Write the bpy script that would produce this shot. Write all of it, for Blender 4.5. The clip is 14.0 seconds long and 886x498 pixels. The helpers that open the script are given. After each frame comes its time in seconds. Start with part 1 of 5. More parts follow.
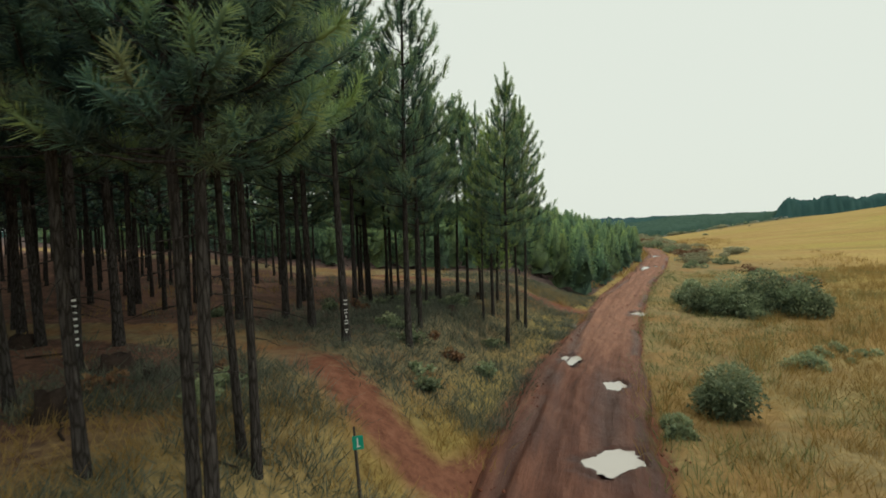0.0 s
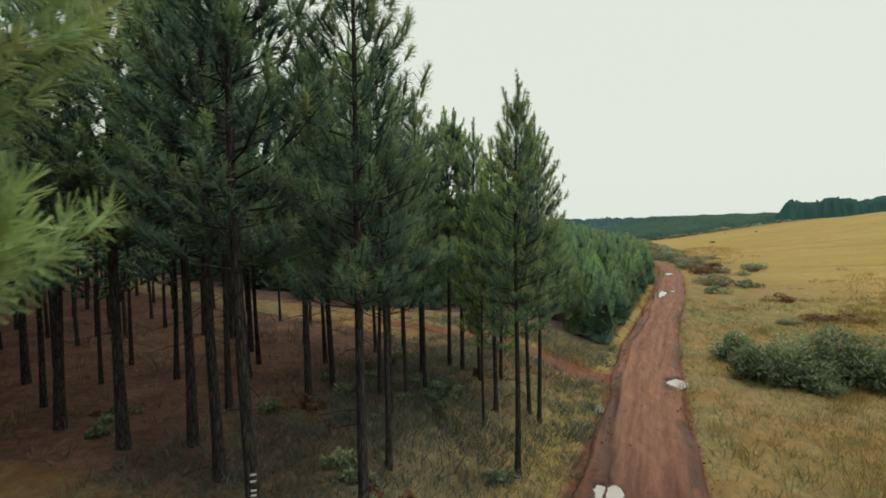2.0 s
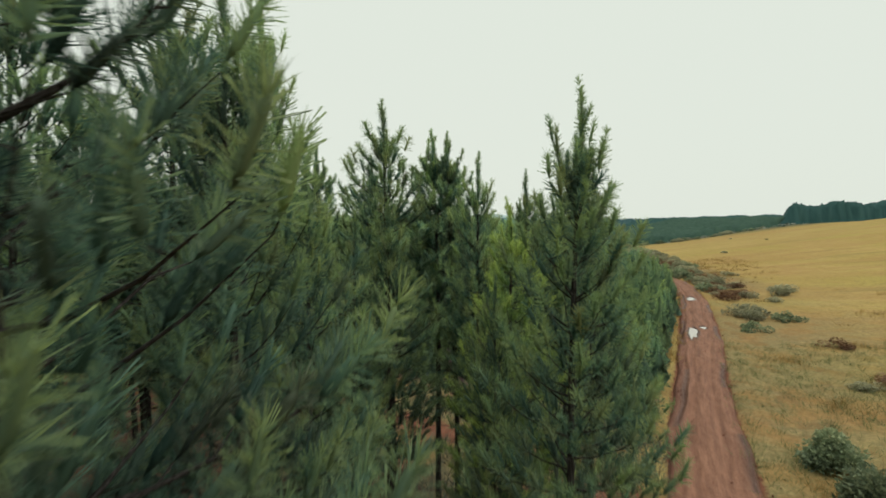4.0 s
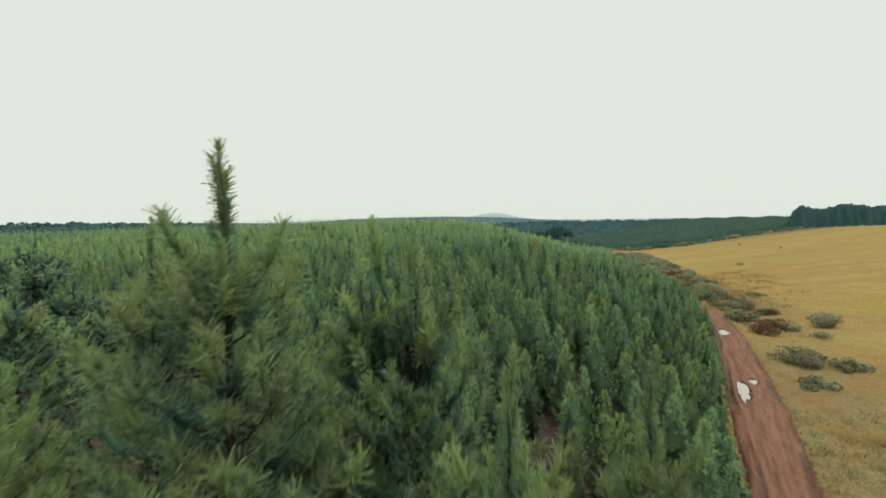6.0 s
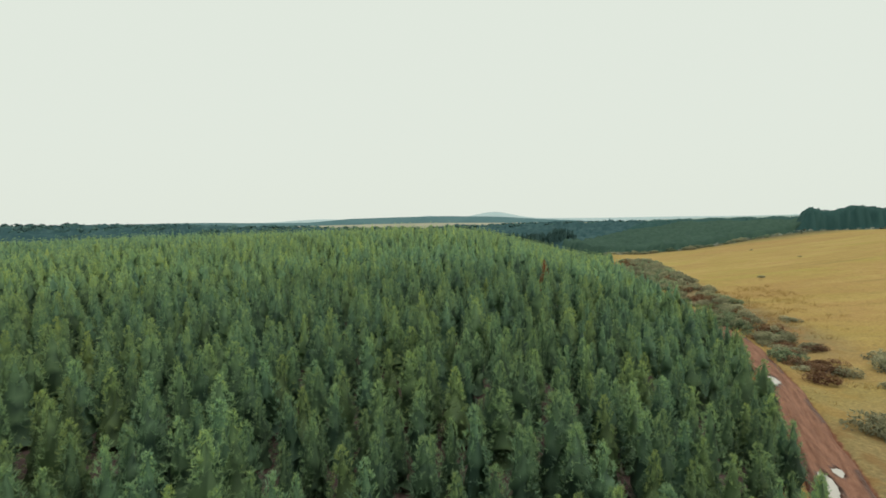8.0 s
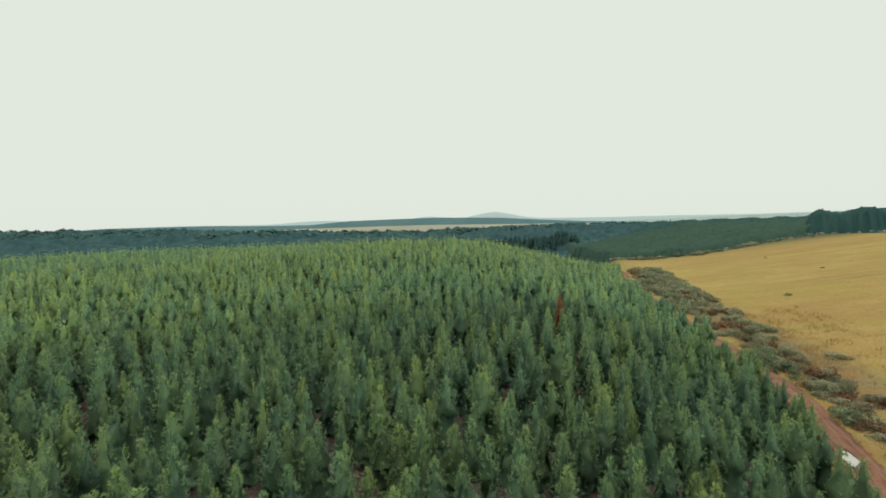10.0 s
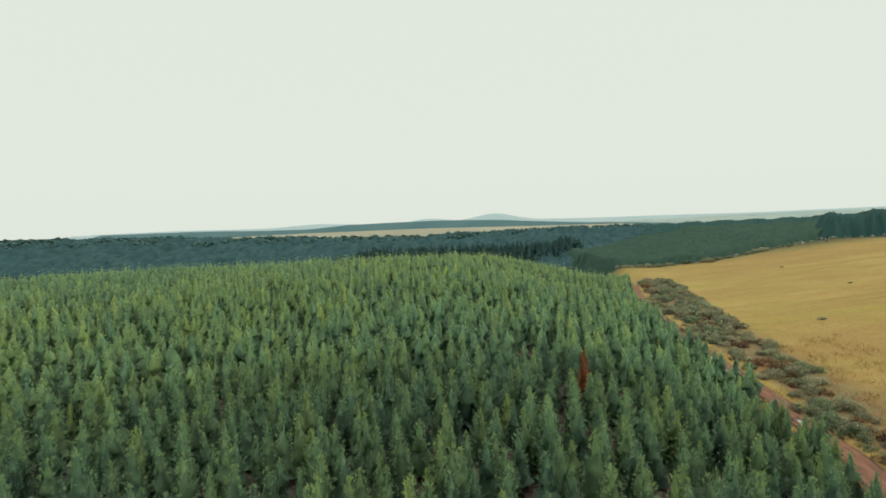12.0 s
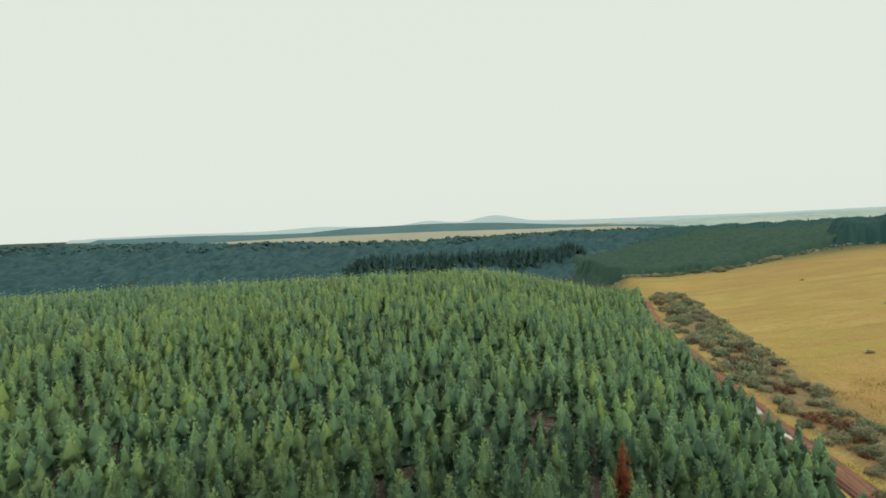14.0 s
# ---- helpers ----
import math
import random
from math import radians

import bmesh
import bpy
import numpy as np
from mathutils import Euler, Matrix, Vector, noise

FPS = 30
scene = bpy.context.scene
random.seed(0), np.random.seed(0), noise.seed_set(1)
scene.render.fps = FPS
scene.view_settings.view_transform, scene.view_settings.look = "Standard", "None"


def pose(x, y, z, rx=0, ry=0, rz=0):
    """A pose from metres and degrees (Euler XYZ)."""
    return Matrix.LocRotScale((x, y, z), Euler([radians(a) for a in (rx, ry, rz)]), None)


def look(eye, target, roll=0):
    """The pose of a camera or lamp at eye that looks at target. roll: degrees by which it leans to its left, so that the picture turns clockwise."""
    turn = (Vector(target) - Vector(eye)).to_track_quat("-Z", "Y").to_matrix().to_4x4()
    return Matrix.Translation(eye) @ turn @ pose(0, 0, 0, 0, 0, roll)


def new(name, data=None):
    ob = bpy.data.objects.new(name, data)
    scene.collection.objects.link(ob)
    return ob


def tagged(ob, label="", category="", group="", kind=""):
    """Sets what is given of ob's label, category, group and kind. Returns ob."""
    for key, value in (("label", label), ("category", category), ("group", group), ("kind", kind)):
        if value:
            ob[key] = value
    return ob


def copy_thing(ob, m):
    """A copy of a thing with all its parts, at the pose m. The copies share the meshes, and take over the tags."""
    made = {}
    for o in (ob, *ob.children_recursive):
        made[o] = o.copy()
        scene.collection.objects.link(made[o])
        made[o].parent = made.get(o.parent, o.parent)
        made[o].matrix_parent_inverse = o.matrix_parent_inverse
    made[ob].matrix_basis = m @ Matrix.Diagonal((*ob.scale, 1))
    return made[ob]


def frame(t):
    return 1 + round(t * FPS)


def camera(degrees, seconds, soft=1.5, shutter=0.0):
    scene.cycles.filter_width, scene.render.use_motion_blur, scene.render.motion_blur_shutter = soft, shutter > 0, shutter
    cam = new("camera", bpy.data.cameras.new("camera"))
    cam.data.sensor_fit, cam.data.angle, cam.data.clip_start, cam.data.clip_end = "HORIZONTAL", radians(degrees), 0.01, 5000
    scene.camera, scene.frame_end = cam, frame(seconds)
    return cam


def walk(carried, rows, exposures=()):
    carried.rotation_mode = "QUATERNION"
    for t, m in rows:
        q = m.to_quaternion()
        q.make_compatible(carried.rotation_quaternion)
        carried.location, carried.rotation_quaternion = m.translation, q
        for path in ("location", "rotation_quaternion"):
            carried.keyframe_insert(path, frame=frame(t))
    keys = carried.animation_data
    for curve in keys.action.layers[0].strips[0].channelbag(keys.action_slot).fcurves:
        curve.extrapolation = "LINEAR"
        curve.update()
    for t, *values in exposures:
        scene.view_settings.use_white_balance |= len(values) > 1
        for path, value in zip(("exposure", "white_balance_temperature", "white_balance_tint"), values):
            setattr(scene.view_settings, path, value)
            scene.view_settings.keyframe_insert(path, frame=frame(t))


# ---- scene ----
cam = camera(78.0, 14.0, soft=1.7, shutter=0.28)
PATH = [
    (0, (1.488, 3.186, 5.630), (1.467, 5.184, 5.543), -1.69),
    (0.5, (1.620, 4.771, 6.152), (1.601, 6.769, 6.062), -1.62),
    (1, (1.722, 6.451, 6.714), (1.705, 8.449, 6.621), -1.54),
    (1.5, (1.805, 8.228, 7.301), (1.791, 10.226, 7.206), -1.46),
    (2, (1.880, 10.100, 7.901), (1.868, 12.098, 7.804), -1.37),
    (2.5, (1.951, 12.063, 8.505), (1.942, 14.060, 8.406), -1.28),
    (3, (2.026, 14.110, 9.108), (2.019, 16.107, 9.007), -1.20),
    (3.5, (2.105, 16.234, 9.707), (2.100, 18.231, 9.604), -1.11),
    (4, (2.192, 18.425, 10.301), (2.188, 20.422, 10.197), -1.03),
    (4.5, (2.285, 20.673, 10.892), (2.283, 22.670, 10.787), -0.96),
    (5, (2.384, 22.969, 11.484), (2.383, 24.966, 11.377), -0.89),
    (5.5, (2.487, 25.301, 12.080), (2.486, 27.298, 11.972), -0.85),
    (6, (2.591, 27.660, 12.687), (2.591, 29.657, 12.577), -0.82),
    (6.5, (2.695, 30.037, 13.309), (2.695, 32.034, 13.198), -0.81),
    (7, (2.794, 32.424, 13.953), (2.793, 34.421, 13.840), -0.82),
    (7.5, (2.886, 34.815, 14.624), (2.885, 36.812, 14.511), -0.85),
    (8, (2.968, 37.207, 15.328), (2.967, 39.204, 15.213), -0.91),
    (8.5, (3.039, 39.597, 16.068), (3.037, 41.594, 15.953), -0.99),
    (9, (3.098, 41.988, 16.847), (3.095, 43.985, 16.732), -1.09),
    (9.5, (3.144, 44.385, 17.667), (3.141, 46.382, 17.552), -1.22),
    (10, (3.179, 46.797, 18.526), (3.176, 48.793, 18.412), -1.36),
    (10.5, (3.207, 49.236, 19.421), (3.203, 51.233, 19.307), -1.51),
    (11, (3.231, 51.721, 20.345), (3.227, 53.718, 20.233), -1.67),
    (11.5, (3.259, 54.274, 21.290), (3.255, 56.271, 21.179), -1.83),
    (12, (3.300, 56.925, 22.242), (3.295, 58.922, 22.133), -1.98),
    (12.5, (3.365, 59.707, 23.184), (3.361, 61.704, 23.077), -2.11),
    (13, (3.470, 62.661, 24.095), (3.465, 64.658, 23.990), -2.20),
    (13.5, (3.631, 65.834, 24.950), (3.626, 67.832, 24.846), -2.25),
    (14, (3.869, 69.282, 25.717), (3.864, 71.280, 25.614), -2.23),
]
walk(cam, [(t, look(eye, target, roll)) for t, eye, target, roll in PATH])

# ---- world, sun, exposure ----
scene.view_settings.exposure = 0.0
SUN_ELEVATION, SUN_TURN = radians(58), radians(125)
world = bpy.data.worlds.new("overcast_sky")
scene.world = world
world.use_nodes = True
wn, wl = world.node_tree.nodes, world.node_tree.links
wn.clear()
w_out = wn.new("ShaderNodeOutputWorld")
w_sky = wn.new("ShaderNodeTexSky")
w_sky.sky_type, w_sky.sun_disc = "NISHITA", False
w_sky.sun_elevation, w_sky.sun_rotation = SUN_ELEVATION, SUN_TURN
w_sky.dust_density, w_sky.air_density = 4.0, 1.0
w_bg = wn.new("ShaderNodeBackground")
w_bg.inputs["Strength"].default_value = 0.05
wl.new(w_sky.outputs[0], w_bg.inputs["Color"])
# cloud sheet: pale and even in its lower half, brighter towards the zenith as under any overcast sky
w_co = wn.new("ShaderNodeTexCoord")
w_sep = wn.new("ShaderNodeSeparateXYZ")
wl.new(w_co.outputs["Generated"], w_sep.inputs[0])
w_ramp = wn.new("ShaderNodeValToRGB")
wl.new(w_sep.outputs["Z"], w_ramp.inputs[0])
w_ramp.color_ramp.elements[0].color = (0.80, 0.855, 0.765, 1)
w_ramp.color_ramp.elements[1].color = (1.50, 1.57, 1.47, 1)
w_mid = w_ramp.color_ramp.elements.new(0.45)
w_mid.color = (0.80, 0.86, 0.77, 1)
w_cloud = wn.new("ShaderNodeBackground")
w_cloud.inputs["Strength"].default_value = 1.0
wl.new(w_ramp.outputs[0], w_cloud.inputs["Color"])
w_add = wn.new("ShaderNodeMixShader")
w_add.inputs[0].default_value = 0.93
wl.new(w_bg.outputs[0], w_add.inputs[1])
wl.new(w_cloud.outputs[0], w_add.inputs[2])
wl.new(w_add.outputs[0], w_out.inputs["Surface"])

sun_data = bpy.data.lights.new("sun", "SUN")
sun_data.energy, sun_data.angle, sun_data.color = 0.7, radians(38), (1.0, 0.95, 0.86)
sun = new("sun", sun_data)
sun.matrix_world = look((math.sin(SUN_TURN) * math.cos(SUN_ELEVATION) * 100, math.cos(SUN_TURN) * math.cos(SUN_ELEVATION) * 100, math.sin(SUN_ELEVATION) * 100), (0, 0, 0))


# ---- materials ----
def material(name, rough=0.9, spec=0.2):
    m = bpy.data.materials.new(name)
    m.use_nodes = True
    nt = m.node_tree
    b = nt.nodes["Principled BSDF"]
    b.inputs["Roughness"].default_value = rough
    b.inputs["Specular IOR Level"].default_value = spec
    return m, nt, b


def noise_at(nt, scale, detail=4.0, rough=0.6, vec=None):
    n = nt.nodes.new("ShaderNodeTexNoise")
    n.inputs["Scale"].default_value, n.inputs["Detail"].default_value, n.inputs["Roughness"].default_value = scale, detail, rough
    if vec is None:
        vec = world_place(nt)
    nt.links.new(vec, n.inputs["Vector"])
    return n.outputs["Fac"]


def world_place(nt):
    for n in nt.nodes:
        if n.bl_idname == "ShaderNodeNewGeometry":
            return n.outputs["Position"]
    return nt.nodes.new("ShaderNodeNewGeometry").outputs["Position"]


def ramp(nt, fac, stops):
    r = nt.nodes.new("ShaderNodeValToRGB")
    e = r.color_ramp.elements
    while len(e) < len(stops):
        e.new(0.5)
    for el, (p, c) in zip(e, stops):
        el.position, el.color = p, (*c, 1) if len(c) == 3 else c
    nt.links.new(fac, r.inputs[0])
    return r.outputs[0]


def mixed(nt, fac, a, b, mode="MIX"):
    x = nt.nodes.new("ShaderNodeMix")
    x.data_type, x.blend_type = "RGBA", mode
    for sock, v in ((x.inputs[0], fac), (x.inputs[6], a), (x.inputs[7], b)):
        if isinstance(v, (int, float)):
            sock.default_value = v
        elif isinstance(v, tuple):
            sock.default_value = (*v, 1)
        else:
            nt.links.new(v, sock)
    return x.outputs[2]


def maths(nt, op, a, b=0.0):
    x = nt.nodes.new("ShaderNodeMath")
    x.operation = op
    x.use_clamp = True
    for sock, v in zip(x.inputs, (a, b)):
        if isinstance(v, (int, float)):
            sock.default_value = v
        else:
            nt.links.new(v, sock)
    return x.outputs[0]


def bump(nt, b, height, strength=0.5, distance=0.05):
    n = nt.nodes.new("ShaderNodeBump")
    n.inputs["Strength"].default_value, n.inputs["Distance"].default_value = strength, distance
    nt.links.new(height, n.inputs["Height"])
    nt.links.new(n.outputs[0], b.inputs["Normal"])


def attribute(nt, name):
    a = nt.nodes.new("ShaderNodeAttribute")
    a.attribute_name = name
    return a


def foliage(name, dark, mid, light, through_light=0.25, rough=0.6, spec=0.25, warm=None):
    """Leaf or needle material: a tone per tuft (attribute), a turn of colour from plant to plant, some light through the leaf."""
    m, nt, b = material(name, rough, spec)
    tone = attribute(nt, "tone").outputs["Fac"]
    col = ramp(nt, tone, [(0.0, dark), (0.5, mid), (1.0, light)])
    if warm:
        col = mixed(nt, attribute(nt, "warm").outputs["Fac"], col, ramp(nt, tone, [(0.0, warm[0]), (0.5, warm[1]), (1.0, warm[2])]))
    info = nt.nodes.new("ShaderNodeObjectInfo")
    hue = nt.nodes.new("ShaderNodeHueSaturation")
    mr = nt.nodes.new("ShaderNodeMapRange")
    mr.inputs[3].default_value, mr.inputs[4].default_value = 0.74, 1.26
    nt.links.new(info.outputs["Random"], mr.inputs[0])
    nt.links.new(mr.outputs[0], hue.inputs["Value"])
    nt.links.new(col, hue.inputs["Color"])
    big = noise_at(nt, 0.05, 3)
    col = mixed(nt, maths(nt, "MULTIPLY", big, 0.28), hue.outputs[0], dark)
    nt.links.new(col, b.inputs["Base Color"])
    if through_light:
        tr = nt.nodes.new("ShaderNodeBsdfTranslucent")
        nt.links.new(col, tr.inputs["Color"])
        mx = nt.nodes.new("ShaderNodeMixShader")
        mx.inputs[0].default_value = through_light
        nt.links.new(b.outputs[0], mx.inputs[1])
        nt.links.new(tr.outputs[0], mx.inputs[2])
        nt.links.new(mx.outputs[0], nt.nodes["Material Output"].inputs["Surface"])
    return m


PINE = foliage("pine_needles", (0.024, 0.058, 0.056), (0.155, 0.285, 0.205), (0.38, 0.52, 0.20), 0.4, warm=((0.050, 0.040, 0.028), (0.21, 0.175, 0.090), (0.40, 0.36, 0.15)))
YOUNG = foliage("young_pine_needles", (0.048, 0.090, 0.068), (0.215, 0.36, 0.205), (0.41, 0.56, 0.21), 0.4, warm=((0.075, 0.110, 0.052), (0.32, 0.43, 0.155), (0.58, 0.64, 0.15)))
LIME = foliage("lime_pine_needles", (0.070, 0.120, 0.050), (0.22, 0.33, 0.115), (0.42, 0.52, 0.14), 0.4)
DEAD = foliage("dead_needles", (0.15, 0.040, 0.018), (0.30, 0.092, 0.042), (0.42, 0.17, 0.07))
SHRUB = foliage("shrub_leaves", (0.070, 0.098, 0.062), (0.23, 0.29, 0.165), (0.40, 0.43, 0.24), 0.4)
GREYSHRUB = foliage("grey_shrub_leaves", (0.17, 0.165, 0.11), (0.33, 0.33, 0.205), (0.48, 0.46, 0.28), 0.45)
DRYSHRUB = foliage("dry_shrub_leaves", (0.09, 0.04, 0.026), (0.20, 0.11, 0.06), (0.34, 0.23, 0.11))
GRASS = foliage("dry_grass", (0.165, 0.108, 0.040), (0.365, 0.238, 0.073), (0.51, 0.365, 0.138), 0.3)
GREENGRASS = foliage("green_grass", (0.078, 0.095, 0.050), (0.195, 0.220, 0.090), (0.37, 0.36, 0.14), 0.4)
UNDERGROWTH = foliage("shade_undergrowth", (0.050, 0.058, 0.047), (0.150, 0.170, 0.128), (0.29, 0.30, 0.20), 0.4)
# the four far tree colours below carry distance haze in their blue cast
FARPINE = foliage("hazy_far_pine_needles", (0.040, 0.085, 0.080), (0.058, 0.112, 0.104), (0.080, 0.140, 0.122), 0.0, 0.95, 0.05)
FARBUSH = foliage("hazy_far_woodland_leaves", (0.015, 0.040, 0.044), (0.036, 0.076, 0.080), (0.068, 0.115, 0.108), 0.0, 0.95, 0.05)
# closed canopies also darkened to stand in for crowns shading each other
HILLCANOPY = foliage("hazy_far_plantation_canopy", (0.026, 0.053, 0.041), (0.041, 0.077, 0.057), (0.060, 0.102, 0.071), 0.0, 0.95, 0.05)
SPURCANOPY = foliage("hazy_far_pine_canopy", (0.017, 0.045, 0.043), (0.027, 0.063, 0.059), (0.040, 0.085, 0.075), 0.0, 0.95, 0.05)
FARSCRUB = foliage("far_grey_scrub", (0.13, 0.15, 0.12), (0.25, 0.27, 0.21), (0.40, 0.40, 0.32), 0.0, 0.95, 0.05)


def bark_material():
    m, nt, b = material("pine_bark", 0.95, 0.1)
    co = nt.nodes.new("ShaderNodeTexCoord")
    mp = nt.nodes.new("ShaderNodeMapping")
    mp.inputs["Scale"].default_value = (14, 14, 2.2)
    nt.links.new(co.outputs["Object"], mp.inputs[0])
    v = nt.nodes.new("ShaderNodeTexVoronoi")
    v.feature = "DISTANCE_TO_EDGE"
    v.inputs["Scale"].default_value = 1.3
    nt.links.new(mp.outputs[0], v.inputs["Vector"])
    n = noise_at(nt, 1.6, 6, 0.65, mp.outputs[0])
    plate = ramp(nt, n, [(0.25, (0.020, 0.018, 0.017)), (0.55, (0.062, 0.056, 0.052)), (0.8, (0.15, 0.137, 0.127))])
    col = mixed(nt, ramp(nt, v.outputs["Distance"], [(0.0, (0, 0, 0)), (0.18, (1, 1, 1))]), (0.016, 0.013, 0.011), plate)
    nt.links.new(col, b.inputs["Base Color"])
    bump(nt, b, v.outputs["Distance"], 0.8, 0.03)
    return m


BARK = bark_material()


def plain_material(name, a, c, rough=0.9, scale=6.0, spec=0.2, relief=0.3):
    m, nt, b = material(name, rough, spec)
    n = noise_at(nt, scale, 6)
    n2 = noise_at(nt, scale * 0.13, 3)
    col = ramp(nt, maths(nt, "ADD", maths(nt, "MULTIPLY", n, 0.6), maths(nt, "MULTIPLY", n2, 0.4)), [(0.3, a), (0.7, c)])
    nt.links.new(col, b.inputs["Base Color"])
    bump(nt, b, n, relief, 0.02)
    return m


def ground_material():
    """Grassland, needle litter and bare red earth, by the ground's own cover attribute."""
    m, nt, b = material("ground_cover", 0.95, 0.1)
    fine, mid, big, huge = noise_at(nt, 3.2, 8, 0.7), noise_at(nt, 0.42, 5), noise_at(nt, 0.045, 4), noise_at(nt, 0.008, 3)
    dry = ramp(nt, fine, [(0.25, (0.235, 0.168, 0.060)), (0.5, (0.40, 0.288, 0.096)), (0.78, (0.52, 0.390, 0.155))])
    green = ramp(nt, fine, [(0.25, (0.185, 0.148, 0.046)), (0.6, (0.35, 0.278, 0.070)), (0.8, (0.47, 0.37, 0.11))])
    rust = ramp(nt, fine, [(0.3, (0.20, 0.11, 0.045)), (0.7, (0.40, 0.25, 0.09))])
    grass = mixed(nt, ramp(nt, mid, [(0.42, (0, 0, 0)), (0.66, (0.8, 0.8, 0.8))]), dry, green)
    grass = mixed(nt, ramp(nt, big, [(0.42, (0, 0, 0)), (0.60, (0.9, 0.9, 0.9))]), grass, green)
    grass = mixed(nt, ramp(nt, huge, [(0.46, (0, 0, 0)), (0.62, (0.6, 0.6, 0.6))]), grass, rust)
    band = nt.nodes.new("ShaderNodeMapping")
    band.inputs["Scale"].default_value = (0.35, 1.6, 1)
    band.inputs["Rotation"].default_value = (0, 0, 0.25)
    nt.links.new(world_place(nt), band.inputs[0])
    bands = noise_at(nt, 0.035, 5, 0.6, band.outputs[0])
    grass = mixed(nt, ramp(nt, bands, [(0.44, (0, 0, 0)), (0.54, (0.6, 0.6, 0.6)), (0.64, (0.1, 0.1, 0.1))]), grass, rust)
    thin = nt.nodes.new("ShaderNodeMapping")
    thin.inputs["Scale"].default_value = (0.16, 2.6, 1)
    thin.inputs["Rotation"].default_value = (0, 0, -0.12)
    nt.links.new(world_place(nt), thin.inputs[0])
    grass = mixed(nt, ramp(nt, noise_at(nt, 0.06, 5, 0.65, thin.outputs[0]), [(0.58, (0, 0, 0)), (0.66, (0.55, 0.55, 0.55))]), grass, (0.19, 0.145, 0.05))
    tufts = noise_at(nt, 0.9, 4, 0.7)
    grass = mixed(nt, ramp(nt, tufts, [(0.58, (0, 0, 0)), (0.70, (0.6, 0.6, 0.6))]), grass, (0.15, 0.11, 0.05))
    lush = ramp(nt, fine, [(0.25, (0.085, 0.078, 0.042)), (0.5, (0.185, 0.150, 0.082)), (0.8, (0.34, 0.255, 0.125))])
    lush = mixed(nt, ramp(nt, mid, [(0.5, (0, 0, 0)), (0.64, (0.8, 0.8, 0.8))]), lush, (0.15, 0.075, 0.04))
    lush = mixed(nt, ramp(nt, noise_at(nt, 0.16, 4, 0.6), [(0.50, (0, 0, 0)), (0.60, (0.75, 0.75, 0.75))]), lush, ramp(nt, fine, [(0.3, (0.19, 0.095, 0.040)), (0.7, (0.29, 0.158, 0.066))]))
    grass = mixed(nt, attribute(nt, "lush").outputs["Fac"], grass, lush)
    litter = ramp(nt, maths(nt, "ADD", maths(nt, "MULTIPLY", fine, 0.55), maths(nt, "MULTIPLY", mid, 0.45)),
                  [(0.3, (0.028, 0.021, 0.017)), (0.48, (0.120, 0.066, 0.049)), (0.62, (0.220, 0.120, 0.078)), (0.75, (0.34, 0.21, 0.108))])
    earth = ramp(nt, fine, [(0.25, (0.085, 0.034, 0.021)), (0.5, (0.175, 0.074, 0.045)), (0.8, (0.28, 0.135, 0.085))])
    # litter under the young pines: darker and more purple
    young_litter = ramp(nt, fine, [(0.3, (0.040, 0.028, 0.026)), (0.55, (0.100, 0.070, 0.062)), (0.8, (0.20, 0.155, 0.125))])
    litter = mixed(nt, attribute(nt, "cover").outputs["Alpha"], litter, young_litter)
    woods = ramp(nt, mid, [(0.3, (0.02, 0.04, 0.03)), (0.7, (0.05, 0.075, 0.05))])
    cover = attribute(nt, "cover")
    sep = nt.nodes.new("ShaderNodeSeparateColor")
    nt.links.new(cover.outputs["Color"], sep.inputs[0])

    def ragged(ch, amount=0.9):
        k = maths(nt, "MULTIPLY", maths(nt, "SUBTRACT", fine, 0.25), amount)
        k2 = maths(nt, "MULTIPLY", mid, amount)
        s = nt.nodes.new("ShaderNodeMath")
        s.operation = "SUBTRACT"
        nt.links.new(maths(nt, "MULTIPLY", maths(nt, "ADD", k, k2), 0.75), s.inputs[1])
        dbl = nt.nodes.new("ShaderNodeMath")
        dbl.operation = "MULTIPLY"
        dbl.inputs[1].default_value = 1.7
        nt.links.new(ch, dbl.inputs[0])
        nt.links.new(dbl.outputs[0], s.inputs[0])
        return ramp(nt, s.outputs[0], [(0.12, (0, 0, 0)), (0.5, (1, 1, 1))])

    col = mixed(nt, ragged(sep.outputs["Red"]), grass, litter)
    col = mixed(nt, ragged(sep.outputs["Green"], 1.35), col, earth)
    col = mixed(nt, sep.outputs["Blue"], col, woods)
    nt.links.new(col, b.inputs["Base Color"])
    bump(nt, b, fine, 0.6, 0.12)
    return m


